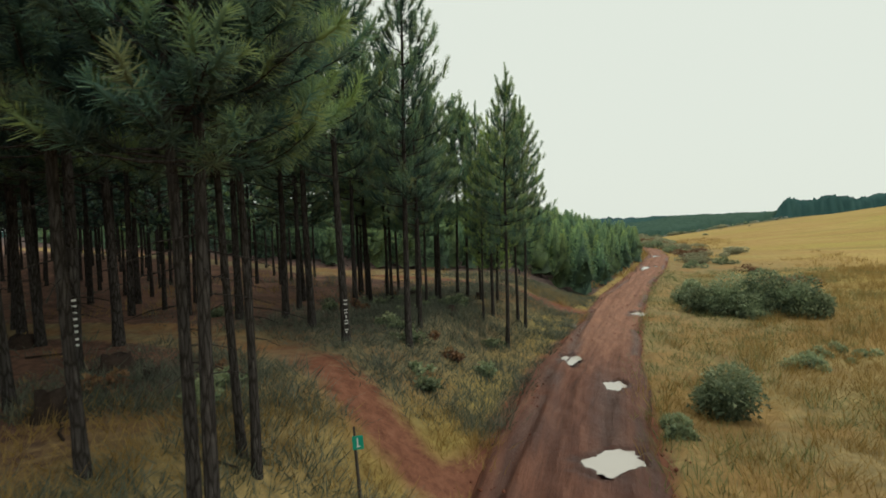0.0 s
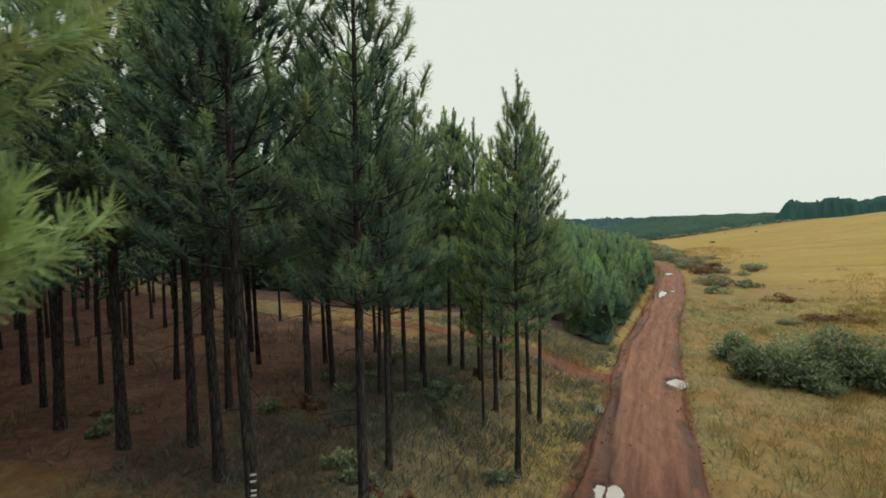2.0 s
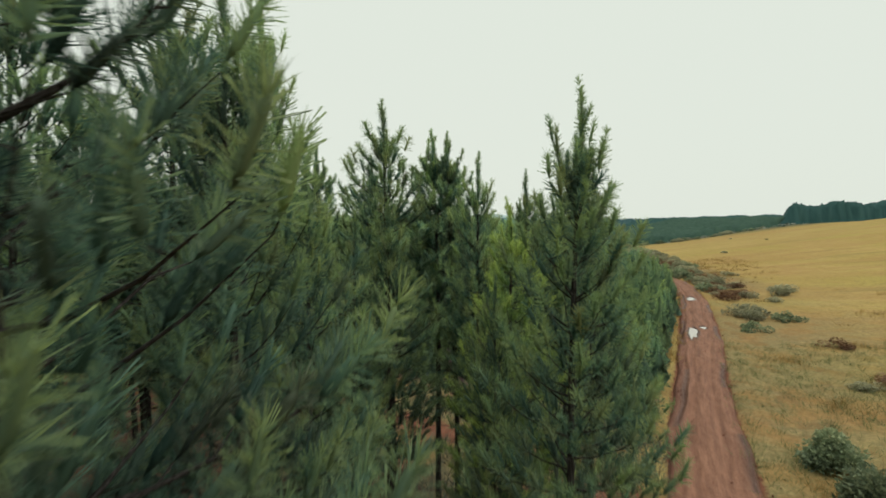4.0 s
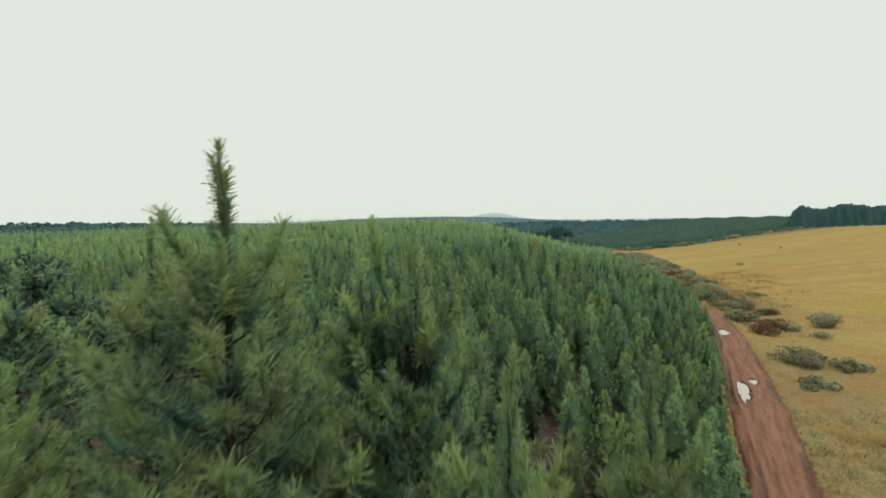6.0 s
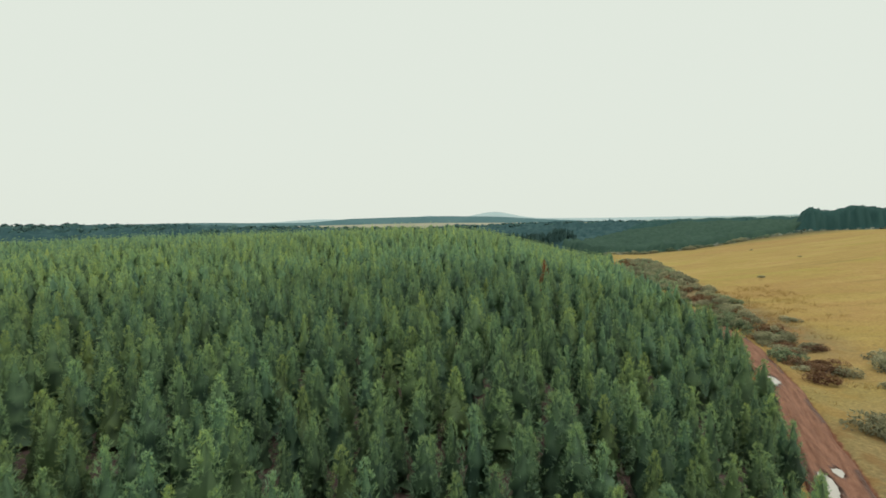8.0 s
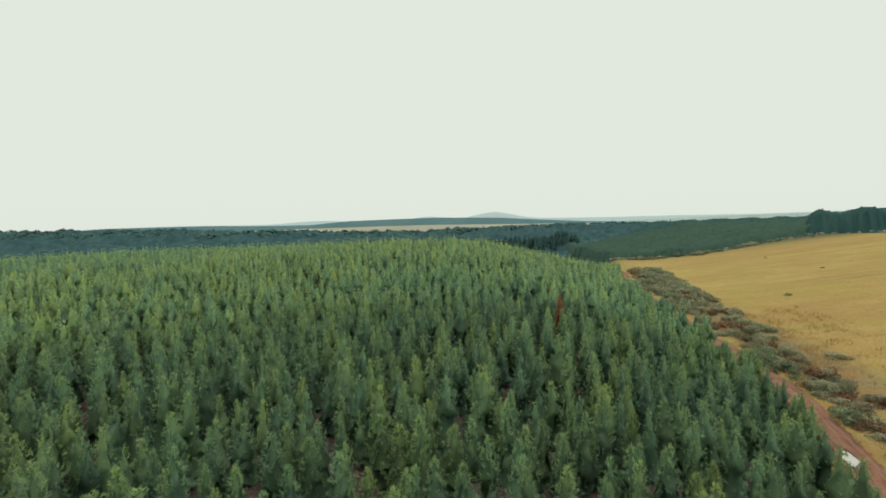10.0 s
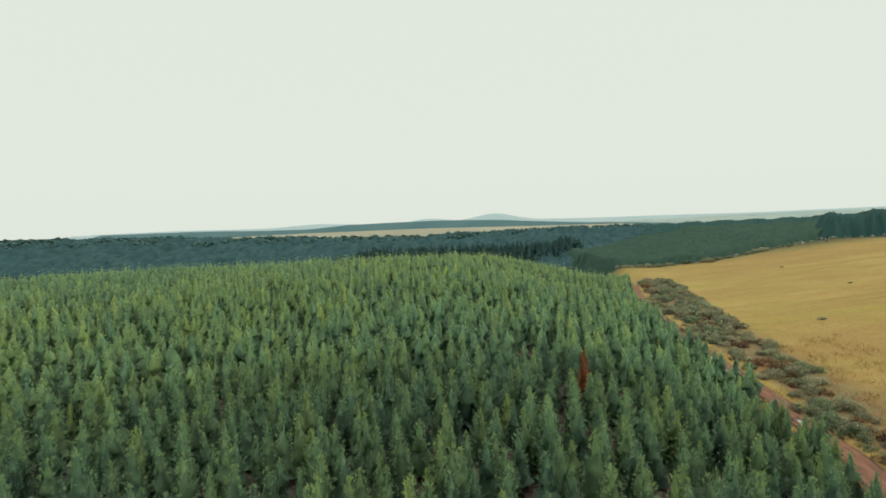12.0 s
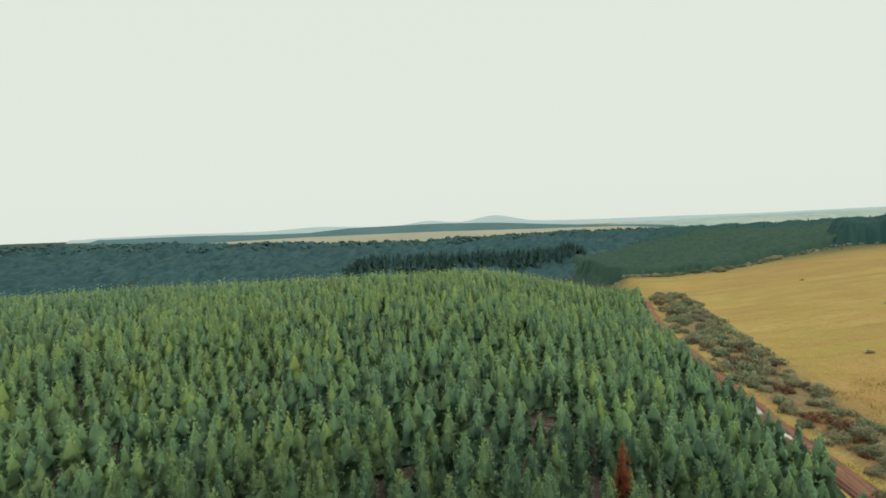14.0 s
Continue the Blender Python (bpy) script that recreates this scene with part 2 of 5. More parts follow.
def road_material():
    m, nt, b = material("wet_red_earth", 0.8, 0.25)
    mp = nt.nodes.new("ShaderNodeMapping")
    mp.inputs["Scale"].default_value = (2.6, 0.22, 1)
    nt.links.new(attribute(nt, "lane").outputs["Vector"], mp.inputs[0])
    streak = noise_at(nt, 1.5, 7, 0.65, mp.outputs[0])
    fine, mid = noise_at(nt, 9, 8, 0.7), noise_at(nt, 0.5, 5)
    dryc = ramp(nt, streak, [(0.28, (0.062, 0.025, 0.016)), (0.5, (0.145, 0.060, 0.037)), (0.75, (0.27, 0.128, 0.080))])
    col = mixed(nt, ramp(nt, mid, [(0.46, (0, 0, 0)), (0.66, (0.6, 0.6, 0.6))]), dryc, (0.115, 0.044, 0.029))
    col = mixed(nt, maths(nt, "MULTIPLY", attribute(nt, "dry").outputs["Fac"], maths(nt, "ADD", maths(nt, "MULTIPLY", streak, 0.9), 0.0)), col, (0.34, 0.175, 0.110))
    wet = attribute(nt, "wet").outputs["Fac"]
    col = mixed(nt, maths(nt, "MULTIPLY", wet, 0.9), col, (0.042, 0.017, 0.012))
    col = mixed(nt, ramp(nt, fine, [(0.3, (0.45, 0.45, 0.45)), (0.5, (0, 0, 0))]), col, (0.07, 0.028, 0.02))
    nt.links.new(col, b.inputs["Base Color"])
    nt.links.new(ramp(nt, maths(nt, "ADD", wet, maths(nt, "MULTIPLY", mid, 0.2)), [(0.1, (0.85, 0.85, 0.85)), (1.0, (0.45, 0.45, 0.45))]), b.inputs["Roughness"])
    bump(nt, b, maths(nt, "ADD", maths(nt, "MULTIPLY", fine, 0.5), streak), 0.9, 0.08)
    return m


def water_material():
    m, nt, b = material("muddy_puddle_water", 0.03, 0.5)
    # muddy tint made pale to stand in for sky reflection; IOR raised too
    b.inputs["Base Color"].default_value = (0.42, 0.37, 0.31, 1)
    b.inputs["IOR"].default_value = 3.2
    bump(nt, b, noise_at(nt, 2.0, 2), 0.02, 0.02)
    return m


GROUND, ROAD, WATER = ground_material(), road_material(), water_material()
WOOD = plain_material("weathered_grey_wood", (0.10, 0.085, 0.07), (0.34, 0.30, 0.25), 0.9, 9)
STUMPWOOD = plain_material("rotten_stump_wood", (0.014, 0.011, 0.010), (0.06, 0.042, 0.032), 0.95, 12, 0.1, 0.8)
SIGNGREEN = plain_material("green_sign_enamel", (0.0, 0.22, 0.15), (0.0, 0.30, 0.20), 0.5, 5, 0.4, 0.02)
WHITEPAINT = plain_material("worn_white_paint", (0.45, 0.45, 0.43), (0.8, 0.8, 0.78), 0.8, 30, 0.2, 0.1)
POSTWOOD = plain_material("dark_sign_post", (0.03, 0.026, 0.022), (0.09, 0.08, 0.07), 0.9, 20)
CLOD = plain_material("red_mud_clod", (0.06, 0.02, 0.013), (0.22, 0.085, 0.05), 0.9, 14, 0.2, 0.5)
# far hills: the haze of distance is mixed into each base colour
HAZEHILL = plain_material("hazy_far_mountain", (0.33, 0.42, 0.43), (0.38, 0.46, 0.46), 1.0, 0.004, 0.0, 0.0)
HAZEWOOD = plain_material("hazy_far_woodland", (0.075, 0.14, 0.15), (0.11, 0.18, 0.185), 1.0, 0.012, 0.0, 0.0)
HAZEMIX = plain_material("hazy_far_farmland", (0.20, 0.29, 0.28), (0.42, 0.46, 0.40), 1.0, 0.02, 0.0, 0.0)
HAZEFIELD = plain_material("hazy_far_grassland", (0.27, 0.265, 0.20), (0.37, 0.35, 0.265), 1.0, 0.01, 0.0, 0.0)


# ---- the lie of the land ----
def smooth(a, b, v):
    k = np.clip((np.asarray(v, float) - a) / (b - a), 0, 1)
    return k * k * (3 - 2 * k)


ROAD_Y = [-60, -20, 0, 15, 21.3, 29, 45, 57, 66, 86, 101, 118, 140, 158, 193, 230, 300, 345]
ROAD_X = [-20, -6.5, -0.6, 4.1, 5.7, 8.6, 14.8, 20.4, 24.5, 33, 38, 40.8, 43.3, 46.5, 53, 64, 88, 98]


def soft_curve(y):
    """The road's middle, rounded by averaging the straight pieces."""
    return sum(np.interp(np.asarray(y, float) + o, ROAD_Y, ROAD_X) for o in np.linspace(-5, 5, 9)) / 9


def ripple(x, y):
    return (np.sin(x * 0.31 + y * 0.17) + np.sin(y * 0.43 - x * 0.23 + 1.7) + np.sin(x * 0.071 - y * 0.053 + 0.6) * 2) / 4


def road_level(y):
    y = np.asarray(y, float)
    return -0.04 * np.clip(y - 165, 0, 215) + 0.0 * y


def land(x, y):
    x, y = np.asarray(x, float), np.asarray(y, float)
    d = soft_curve(y) - x
    base = road_level(y)
    rise = np.interp(y, [-30, 22, 32, 45, 110, 205, 400], [2.2, 2.2, 1.8, 1.9, 4.8, 10.2, 10.2])
    span = np.interp(y, [-30, 35, 45, 110, 205], [5.0, 5.0, 7.5, 24, 52])
    left = rise * smooth(0, 1, (d - 2.0) / span) + np.clip(d - 8, 0, 160) * 0.02 * smooth(120, 20, y)
    left = left - 0.018 * np.clip(d - 75, 0, 150) * smooth(90, 170, y)
    left = left - smooth(212, 440, y) * 32 * smooth(-20, 60, d)
    right = 0.11 * np.clip(-d - 20, 0, 108) * smooth(60, 200, y) + 0.035 * np.clip(-d - 55, 0, 200) * smooth(200, 60, y)
    right = right - 0.22 * smooth(2.2, 5, -d)
    z = base + np.where(d > 0, left, right)
    beyond = np.interp(x, [-900, -450, -150, -20, 60, 150, 300, 900], [13, 11, 1, -2, 1, 2, 4, 10])
    z = z + (beyond - z) * smooth(470, 735, y) - smooth(800, 1400, y) * 44
    z = z + np.clip(-11 - z, 0, 30) * np.exp(-((y - 505) / 45) ** 2) * smooth(-120, -50, x) * smooth(160, 95, x)
    return z + 0.14 * ripple(x, y) * smooth(2.2, 6, np.abs(d)) + 0.9 * ripple(x * 0.12, y * 0.12) * smooth(40, 150, np.abs(d))


def z_at(x, y):
    return float(land(x, y))


SIDE_TRACK = [(4.5, 14.0), (1.2, 14.6), (-1.6, 17.0), (-4.2, 19.6), (-8.5, 21.6), (-15, 22.6), (-26, 22.0)]
CROSS_TRACK = [(11.5, 37.5), (7.2, 37.0), (2.0, 40.2), (-4.0, 44.5), (-12, 49.0), (-22, 55), (-60, 82)]


def path_distance(x, y, pts):
    best = np.full(np.shape(x), 1e9)
    for (ax, ay), (bx, by) in zip(pts, pts[1:]):
        k = np.clip(((x - ax) * (bx - ax) + (y - ay) * (by - ay)) / ((bx - ax) ** 2 + (by - ay) ** 2), 0, 1)
        best = np.minimum(best, np.hypot(x - ax - k * (bx - ax), y - ay - k * (by - ay)))
    return best


# ---- mesh tools ----
def mesh_from(name, verts, faces, mat, tone=None, warm=None):
    """A mesh from arrays of vertices and of triangles or quads; tone, warm: one value a vertex."""
    verts, faces = np.asarray(verts, np.float32), np.asarray(faces, np.int32)
    me = bpy.data.meshes.new(name)
    n, k = faces.shape
    me.vertices.add(len(verts))
    me.vertices.foreach_set("co", verts.ravel())
    me.loops.add(n * k)
    me.loops.foreach_set("vertex_index", faces.ravel())
    me.polygons.add(n)
    me.polygons.foreach_set("loop_start", np.arange(n, dtype=np.int32) * k)
    me.update(calc_edges=True)
    if tone is not None:
        a = me.attributes.new("tone", "FLOAT", "POINT")
        a.data.foreach_set("value", np.asarray(tone, np.float32))
    if warm is not None:
        a = me.attributes.new("warm", "FLOAT", "POINT")
        a.data.foreach_set("value", np.broadcast_to(np.asarray(warm, np.float32), (len(verts),)).copy())
    me.materials.append(mat)
    return me


def part(name, me, parent=None, label=""):
    ob = new(name, me)
    if parent is not None:
        ob.parent = parent
    return tagged(ob, label=label)


def smooth_faces(me):
    me.polygons.foreach_set("use_smooth", np.ones(len(me.polygons), bool))
    return me


def tube(points, radii, sides=8, rough=0.0, rng=None):
    """A tapered tube along points."""
    points, radii = np.asarray(points, float), np.asarray(radii, float)
    n = len(points)
    tang = np.gradient(points, axis=0)
    tang /= np.linalg.norm(tang, axis=1)[:, None] + 1e-9
    ref = np.where(np.abs(tang[:, 2:3]) > 0.8, [[1.0, 0, 0]], [[0, 0, 1.0]])
    u = np.cross(tang, ref)
    u /= np.linalg.norm(u, axis=1)[:, None]
    v = np.cross(tang, u)
    a = np.arange(sides) / sides * 2 * np.pi
    r = radii[:, None] * np.ones((1, sides))
    if rough:
        r = r * (1 + rough * (rng.random((n, sides)) - 0.5))
    p = points[:, None] + r[..., None] * (np.cos(a)[None, :, None] * u[:, None] + np.sin(a)[None, :, None] * v[:, None])
    i = np.arange(n - 1)[:, None] * sides
    j = np.arange(sides)[None]
    k = (j + 1) % sides
    f = np.stack([i + j, i + k, i + sides + k, i + sides + j], -1).reshape(-1, 4)
    return p.reshape(-1, 3), f


def joined(pieces):
    vs, fs, o = [], [], 0
    for v, f in pieces:
        vs.append(v)
        fs.append(f + o)
        o += len(v)
    return np.concatenate(vs), np.concatenate(fs)


def needle_tufts(base, way, count, length, width, spread, stem, tone, rng):
    """Tufts of needles: for each base point and way a rounded brush of thin blades set along a short stem."""
    m = len(base)
    way = way / (np.linalg.norm(way, axis=1)[:, None] + 1e-9)
    rad = rng.normal(size=(m, count, 3))
    rad = rad - way[:, None] * (rad * way[:, None]).sum(2, keepdims=True)
    rad /= np.linalg.norm(rad, axis=2)[..., None] + 1e-9
    along = rng.random((m, count, 1)) ** 0.8
    tilt = spread * (1.25 - 0.75 * along ** 2) + 0.12 * rng.normal(size=(m, count, 1))
    d = rad * np.sin(tilt) + way[:, None] * np.cos(tilt)
    root = base[:, None] + way[:, None] * (along * np.reshape(stem, (-1, 1, 1)))
    side = np.cross(d, rng.normal(size=(m, count, 3)))
    side /= np.linalg.norm(side, axis=2)[..., None] + 1e-9
    ln = np.reshape(length, (-1, 1, 1)) * (0.75 + 0.4 * rng.random((m, count, 1))) * (1.1 - 0.3 * along)
    w = width * (0.7 + 0.6 * rng.random((m, count, 1)))
    flip = rng.random((m, count, 1)) < 0.35
    far, close = root + d * ln, root + d * ln * 0.1
    v = np.stack([np.where(flip, far, root) + side * w * np.where(flip, 0.7, 1.0), np.where(flip, far, root) - side * w * np.where(flip, 0.7, 1.0), np.where(flip, close, far)], 2).reshape(-1, 3)
    f = np.arange(len(v)).reshape(-1, 3)
    t = np.clip(np.asarray(tone)[:, None] + 0.12 * rng.normal(size=(m, count)) + 0.16 * (along[..., 0] - 0.5), 0, 1).ravel()
    return v, f, np.repeat(t, 3)


def shoot_cores(base, way, length, radius, tone, rng, sides=3, fade=1.0):
    """The dense heart of each needled shoot: a blunt spindle."""
    m = len(base)
    way = way / (np.linalg.norm(way, axis=1)[:, None] + 1e-9)
    u = np.cross(way, rng.normal(size=(m, 3)))
    u /= np.linalg.norm(u, axis=1)[:, None] + 1e-9
    w = np.cross(way, u)
    a = np.arange(sides) / sides * 2 * np.pi
    ln = length * (0.8 + 0.4 * rng.random((m, 1)))
    r = radius * (0.75 + 0.5 * rng.random((m, 1, 1)))
    round_ = np.cos(a)[None, :, None] * u[:, None] + np.sin(a)[None, :, None] * w[:, None]
    low = base[:, None] + (way * ln * 0.28)[:, None] + r * round_
    high = base[:, None] + (way * ln * 0.82)[:, None] + 0.8 * r * round_
    v = np.concatenate([base[:, None], low, high, (base + way * ln)[:, None]], 1)
    k = 2 * sides + 2
    j = np.arange(sides)
    n = (j + 1) % sides
    one = np.concatenate([np.stack([0 * j, 1 + n, 1 + j], 1), np.stack([1 + j, 1 + n, 1 + sides + n], 1), np.stack([1 + j, 1 + sides + n, 1 + sides + j], 1), np.stack([0 * j + k - 1, 1 + sides + j, 1 + sides + n], 1)])
    f = (one[None] + (np.arange(m) * k)[:, None, None]).reshape(-1, 3)
    # foot toned darker than tip, as painted shade deep in the shoot
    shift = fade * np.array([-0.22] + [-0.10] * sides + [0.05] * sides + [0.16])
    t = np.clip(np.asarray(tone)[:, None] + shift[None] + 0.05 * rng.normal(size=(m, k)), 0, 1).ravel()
    return v.reshape(-1, 3), f, t


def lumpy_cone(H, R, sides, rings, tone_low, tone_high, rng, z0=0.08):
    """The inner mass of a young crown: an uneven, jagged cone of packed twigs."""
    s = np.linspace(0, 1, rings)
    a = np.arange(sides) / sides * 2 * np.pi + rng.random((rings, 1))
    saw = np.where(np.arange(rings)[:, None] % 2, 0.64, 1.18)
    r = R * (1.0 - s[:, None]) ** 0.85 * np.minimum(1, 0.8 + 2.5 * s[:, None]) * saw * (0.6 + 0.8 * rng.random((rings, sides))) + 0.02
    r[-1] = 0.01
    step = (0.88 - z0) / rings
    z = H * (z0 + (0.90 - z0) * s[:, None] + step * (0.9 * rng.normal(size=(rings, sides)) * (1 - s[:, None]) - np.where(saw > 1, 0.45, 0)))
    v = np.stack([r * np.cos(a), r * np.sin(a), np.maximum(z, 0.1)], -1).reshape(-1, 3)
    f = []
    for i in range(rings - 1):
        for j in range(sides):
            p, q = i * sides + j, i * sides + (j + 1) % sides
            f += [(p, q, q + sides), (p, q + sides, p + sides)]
    # foot and recessed rings toned darker: shade between the tiers painted in
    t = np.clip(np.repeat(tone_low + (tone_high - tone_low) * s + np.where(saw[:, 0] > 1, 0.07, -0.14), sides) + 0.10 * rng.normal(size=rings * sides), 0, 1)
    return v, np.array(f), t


def both(a, b):
    return np.concatenate([a[0], b[0]]), np.concatenate([a[1], b[1] + len(a[0])]), np.concatenate([a[2], b[2]])


# ---- ground, road, puddles ----
def spaced(fine_a, fine_b, step, lo, hi, grow=1.13):
    mid = list(np.arange(fine_a, fine_b + step / 2, step))
    up, s, v = [], step, fine_b
    while v < hi:
        s *= grow
        v += s
        up.append(min(v, hi))
    down, s, v = [], step, fine_a
    while v > lo:
        s *= grow
        v -= s
        down.append(max(v, lo))
    return np.array(down[::-1] + mid + up)


def grid_faces(nx, ny):
    i, j = np.meshgrid(np.arange(nx - 1), np.arange(ny - 1), indexing="ij")
    a = i * ny + j
    return np.stack([a, a + ny, a + ny + 1, a + 1], -1).reshape(-1, 4)


def stand_mask(x, y):
    """Where the tall pines stand: on the near side of the cross track, left of the road."""
    d = soft_curve(y) - x
    edge = np.interp(x, [-90, -40, -16, -10, 2, 8], [104, 70, 53.5, 47, 36.5, 34])
    return smooth(2.5, 6, d) * smooth(edge + 2, edge - 2, y)


def young_mask(x, y):
    d = soft_curve(y) - x
    edge = np.interp(x, [-90, -40, -16, -10, 2, 10], [106, 72, 55, 50.5, 45.5, 43.5])
    return smooth(1.7, 3.1, d) * smooth(edge - 1, edge + 1.5, y) * smooth(262, 250, y - 0.25 * x)


def road_half(y):
    return np.interp(y, [-60, 8, 21, 27, 45, 57, 70, 90, 140, 165, 345], [2.3, 2.3, 2.05, 1.8, 1.65, 1.65, 1.75, 1.5, 1.2, 0.9, 0.6])


def build_ground():
    gx = spaced(-30, 58, 0.65, -4600, 4600)
    gy = spaced(2, 110, 0.7, -900, 4700)
    X, Y = np.meshgrid(gx, gy, indexing="ij")
    Z = land(X, Y)
    d = soft_curve(Y) - X
    hw = road_half(Y)
    on_road = smooth(hw + 0.3, hw - 0.5, np.abs(d)) * smooth(262, 240, Y)
    Z = Z - 0.45 * on_road
    track = np.minimum(path_distance(X, Y, SIDE_TRACK), path_distance(X, Y, CROSS_TRACK))
    Z = Z - 0.10 * smooth(1.6, 0.4, track)
    rough = 0.05 * np.sin(X * 2.3 + np.sin(Y * 1.7)) * np.sin(Y * 2.9 + np.sin(X * 1.1)) * smooth(200, 60, np.hypot(X, Y))
    Z = Z + rough
    litter = np.maximum(stand_mask(X, Y) * (0.50 * smooth(3, 8, d) + 0.38 * smooth(8, 13, d)), 0.95 * young_mask(X, Y))
    litter = np.maximum(litter, 0.85 * smooth(1, -9, X) * smooth(30, 38, Y) * smooth(6, 12, d) * smooth(120, 100, Y))
    litter = litter * smooth(0.6, 2.2, track)
    side, cross = path_distance(X, Y, SIDE_TRACK), path_distance(X, Y, CROSS_TRACK)
    bare = np.maximum(smooth(2.6, 0.1, side) * (0.55 + 0.25 * smooth(-4.5, -1.0, X)), smooth(1.9, 0.3, cross) * 0.8 * (0.1 + 0.9 * smooth(-10, -2, X)))
    bare = np.maximum(bare, 0.75 * smooth(3.0, 0.5, np.hypot(X - 8.5, (Y - 37.5) * 0.7)))
    bank = smooth(hw + 1.5, hw + 0.1, d) * (d > 0) * smooth(8, 10, Y) * smooth(34, 28, Y) * 0.72
    earth = np.maximum(np.maximum(smooth(hw + 0.7, hw - 0.2, np.abs(d)) * smooth(262, 240, Y), bare), bank)
    strip = smooth(2, 4, -d) * smooth(16, 9, -d) * smooth(85, 110, Y) * smooth(290, 260, Y)
    left_side = smooth(2, 5, d) * smooth(75, 62, Y)
    lush = np.maximum(np.maximum(smooth(-30, -3, -np.abs(d)) * smooth(110, 60, Y) * np.where(d > 0, 0.3, 0.72), 0.85 * left_side * (0.55 + 0.45 * smooth(13, 19, Y))), 0.9 * strip) + 0.15 * stand_mask(X, Y) * smooth(3, 6, d)
    woods = smooth(255, 300, Y - 0.25 * X) * smooth(0, 12, d)
    woods = np.maximum(woods, smooth(330, 380, Y + 0.1 * (X - 100)) * smooth(1250, 900, Y))
    field_gap = smooth(760, 860, Y) * smooth(1500, 1100, Y)
    woods = woods * (1 - 0.8 * field_gap * (ripple(X * 0.05, Y * 0.03) > -0.1))
    me = mesh_from("ground", np.stack([X, Y, Z], -1).reshape(-1, 3), grid_faces(len(gx), len(gy)), GROUND)
    col = np.stack([litter, earth, woods, young_mask(X, Y)], -1).reshape(-1, 4).astype(np.float32)
    at = me.attributes.new("cover", "FLOAT_COLOR", "POINT")
    at.data.foreach_set("color", col.ravel())
    at = me.attributes.new("lush", "FLOAT", "POINT")
    at.data.foreach_set("value", np.clip(lush, 0, 1).astype(np.float32).ravel())
    ob = part("ground", smooth_faces(me))
    return tagged(ob, "rolling golden grassland with pine litter under the trees", "ground", kind="structure")


# puddles: x, y, half width, half length, turn
PUDDLES = [(5.2, 15.75, 0.80, 0.52, 0.5), (7.05, 21.75, 0.34, 0.50, -0.3), (6.30, 25.4, 0.34, 0.75, -0.25), (7.9, 33.0, 0.35, 0.95, -0.3),
           (12.65, 35.8, 0.40, 0.75, -0.3), (24.1, 66.4, 0.36, 1.9, -0.4), (26.0, 68.6, 0.25, 0.6, -0.4), (32.9, 86.3, 0.40, 1.4, -0.4),
           (38.3, 108.7, 0.35, 1.3, -0.3), (39.6, 112.3, 0.3, 1.0, -0.3), (41.6, 130.5, 0.6, 1.3, -0.1), (43.0, 138.5, 0.5, 1.6, -0.1)]


def road_height(u, y, x):
    """Cross-section of the track: two ruts, a low crown, mud ridges on the left; u runs across from the middle."""
    wob = 0.25 * np.sin(y * 0.21) + 0.12 * np.sin(y * 0.57 + 1)
    ruts = np.exp(-((u - 0.95 - wob * 0.3) / 0.33) ** 2) + 1.1 * np.exp(-((u + 0.85 + wob * 0.5) / 0.36) ** 2)
    third = np.exp(-((u + 1.75 + wob) / 0.22) ** 2) * (0.6 + 0.4 * np.sin(y * 0.37 + 2))
    ridge = np.exp(-((u + 1.35 + wob * 0.8) / 0.16) ** 2) * (0.7 + 0.5 * np.sin(y * 0.8))
    clods = np.sin(u * 7.1 + 2 * np.sin(y * 1.3)) * np.sin(y * 3.1 + np.sin(u * 3)) * 0.026 + np.sin(u * 17 + y * 5) * np.sin(y * 11 - u * 6) * 0.016 + np.sin(u * 29 + 3 * np.sin(y * 4)) * np.sin(y * 8.3 + u * 9) * 0.012
    return 0.05 - 0.10 * ruts - 0.12 * third + 0.13 * ridge + clods + 0.02 * np.sin(y * 0.9 + u)


def puddle_field(x, y, grow=1.0):
    best = np.full(np.shape(x), 9.0)
    for px, py, a, b, turn in PUDDLES:
        c, s = math.cos(turn), math.sin(turn)
        dx, dy = x - px, y - py
        u, v = (dx * c - dy * s * -1) / (a * grow), (-dx * s + dy * c) / (b * grow)
        best = np.minimum(best, np.hypot(u, v) + 0.22 * np.sin(u * 4 + v * 3 + px) + 0.12 * np.sin(v * 7 + py))
    return best


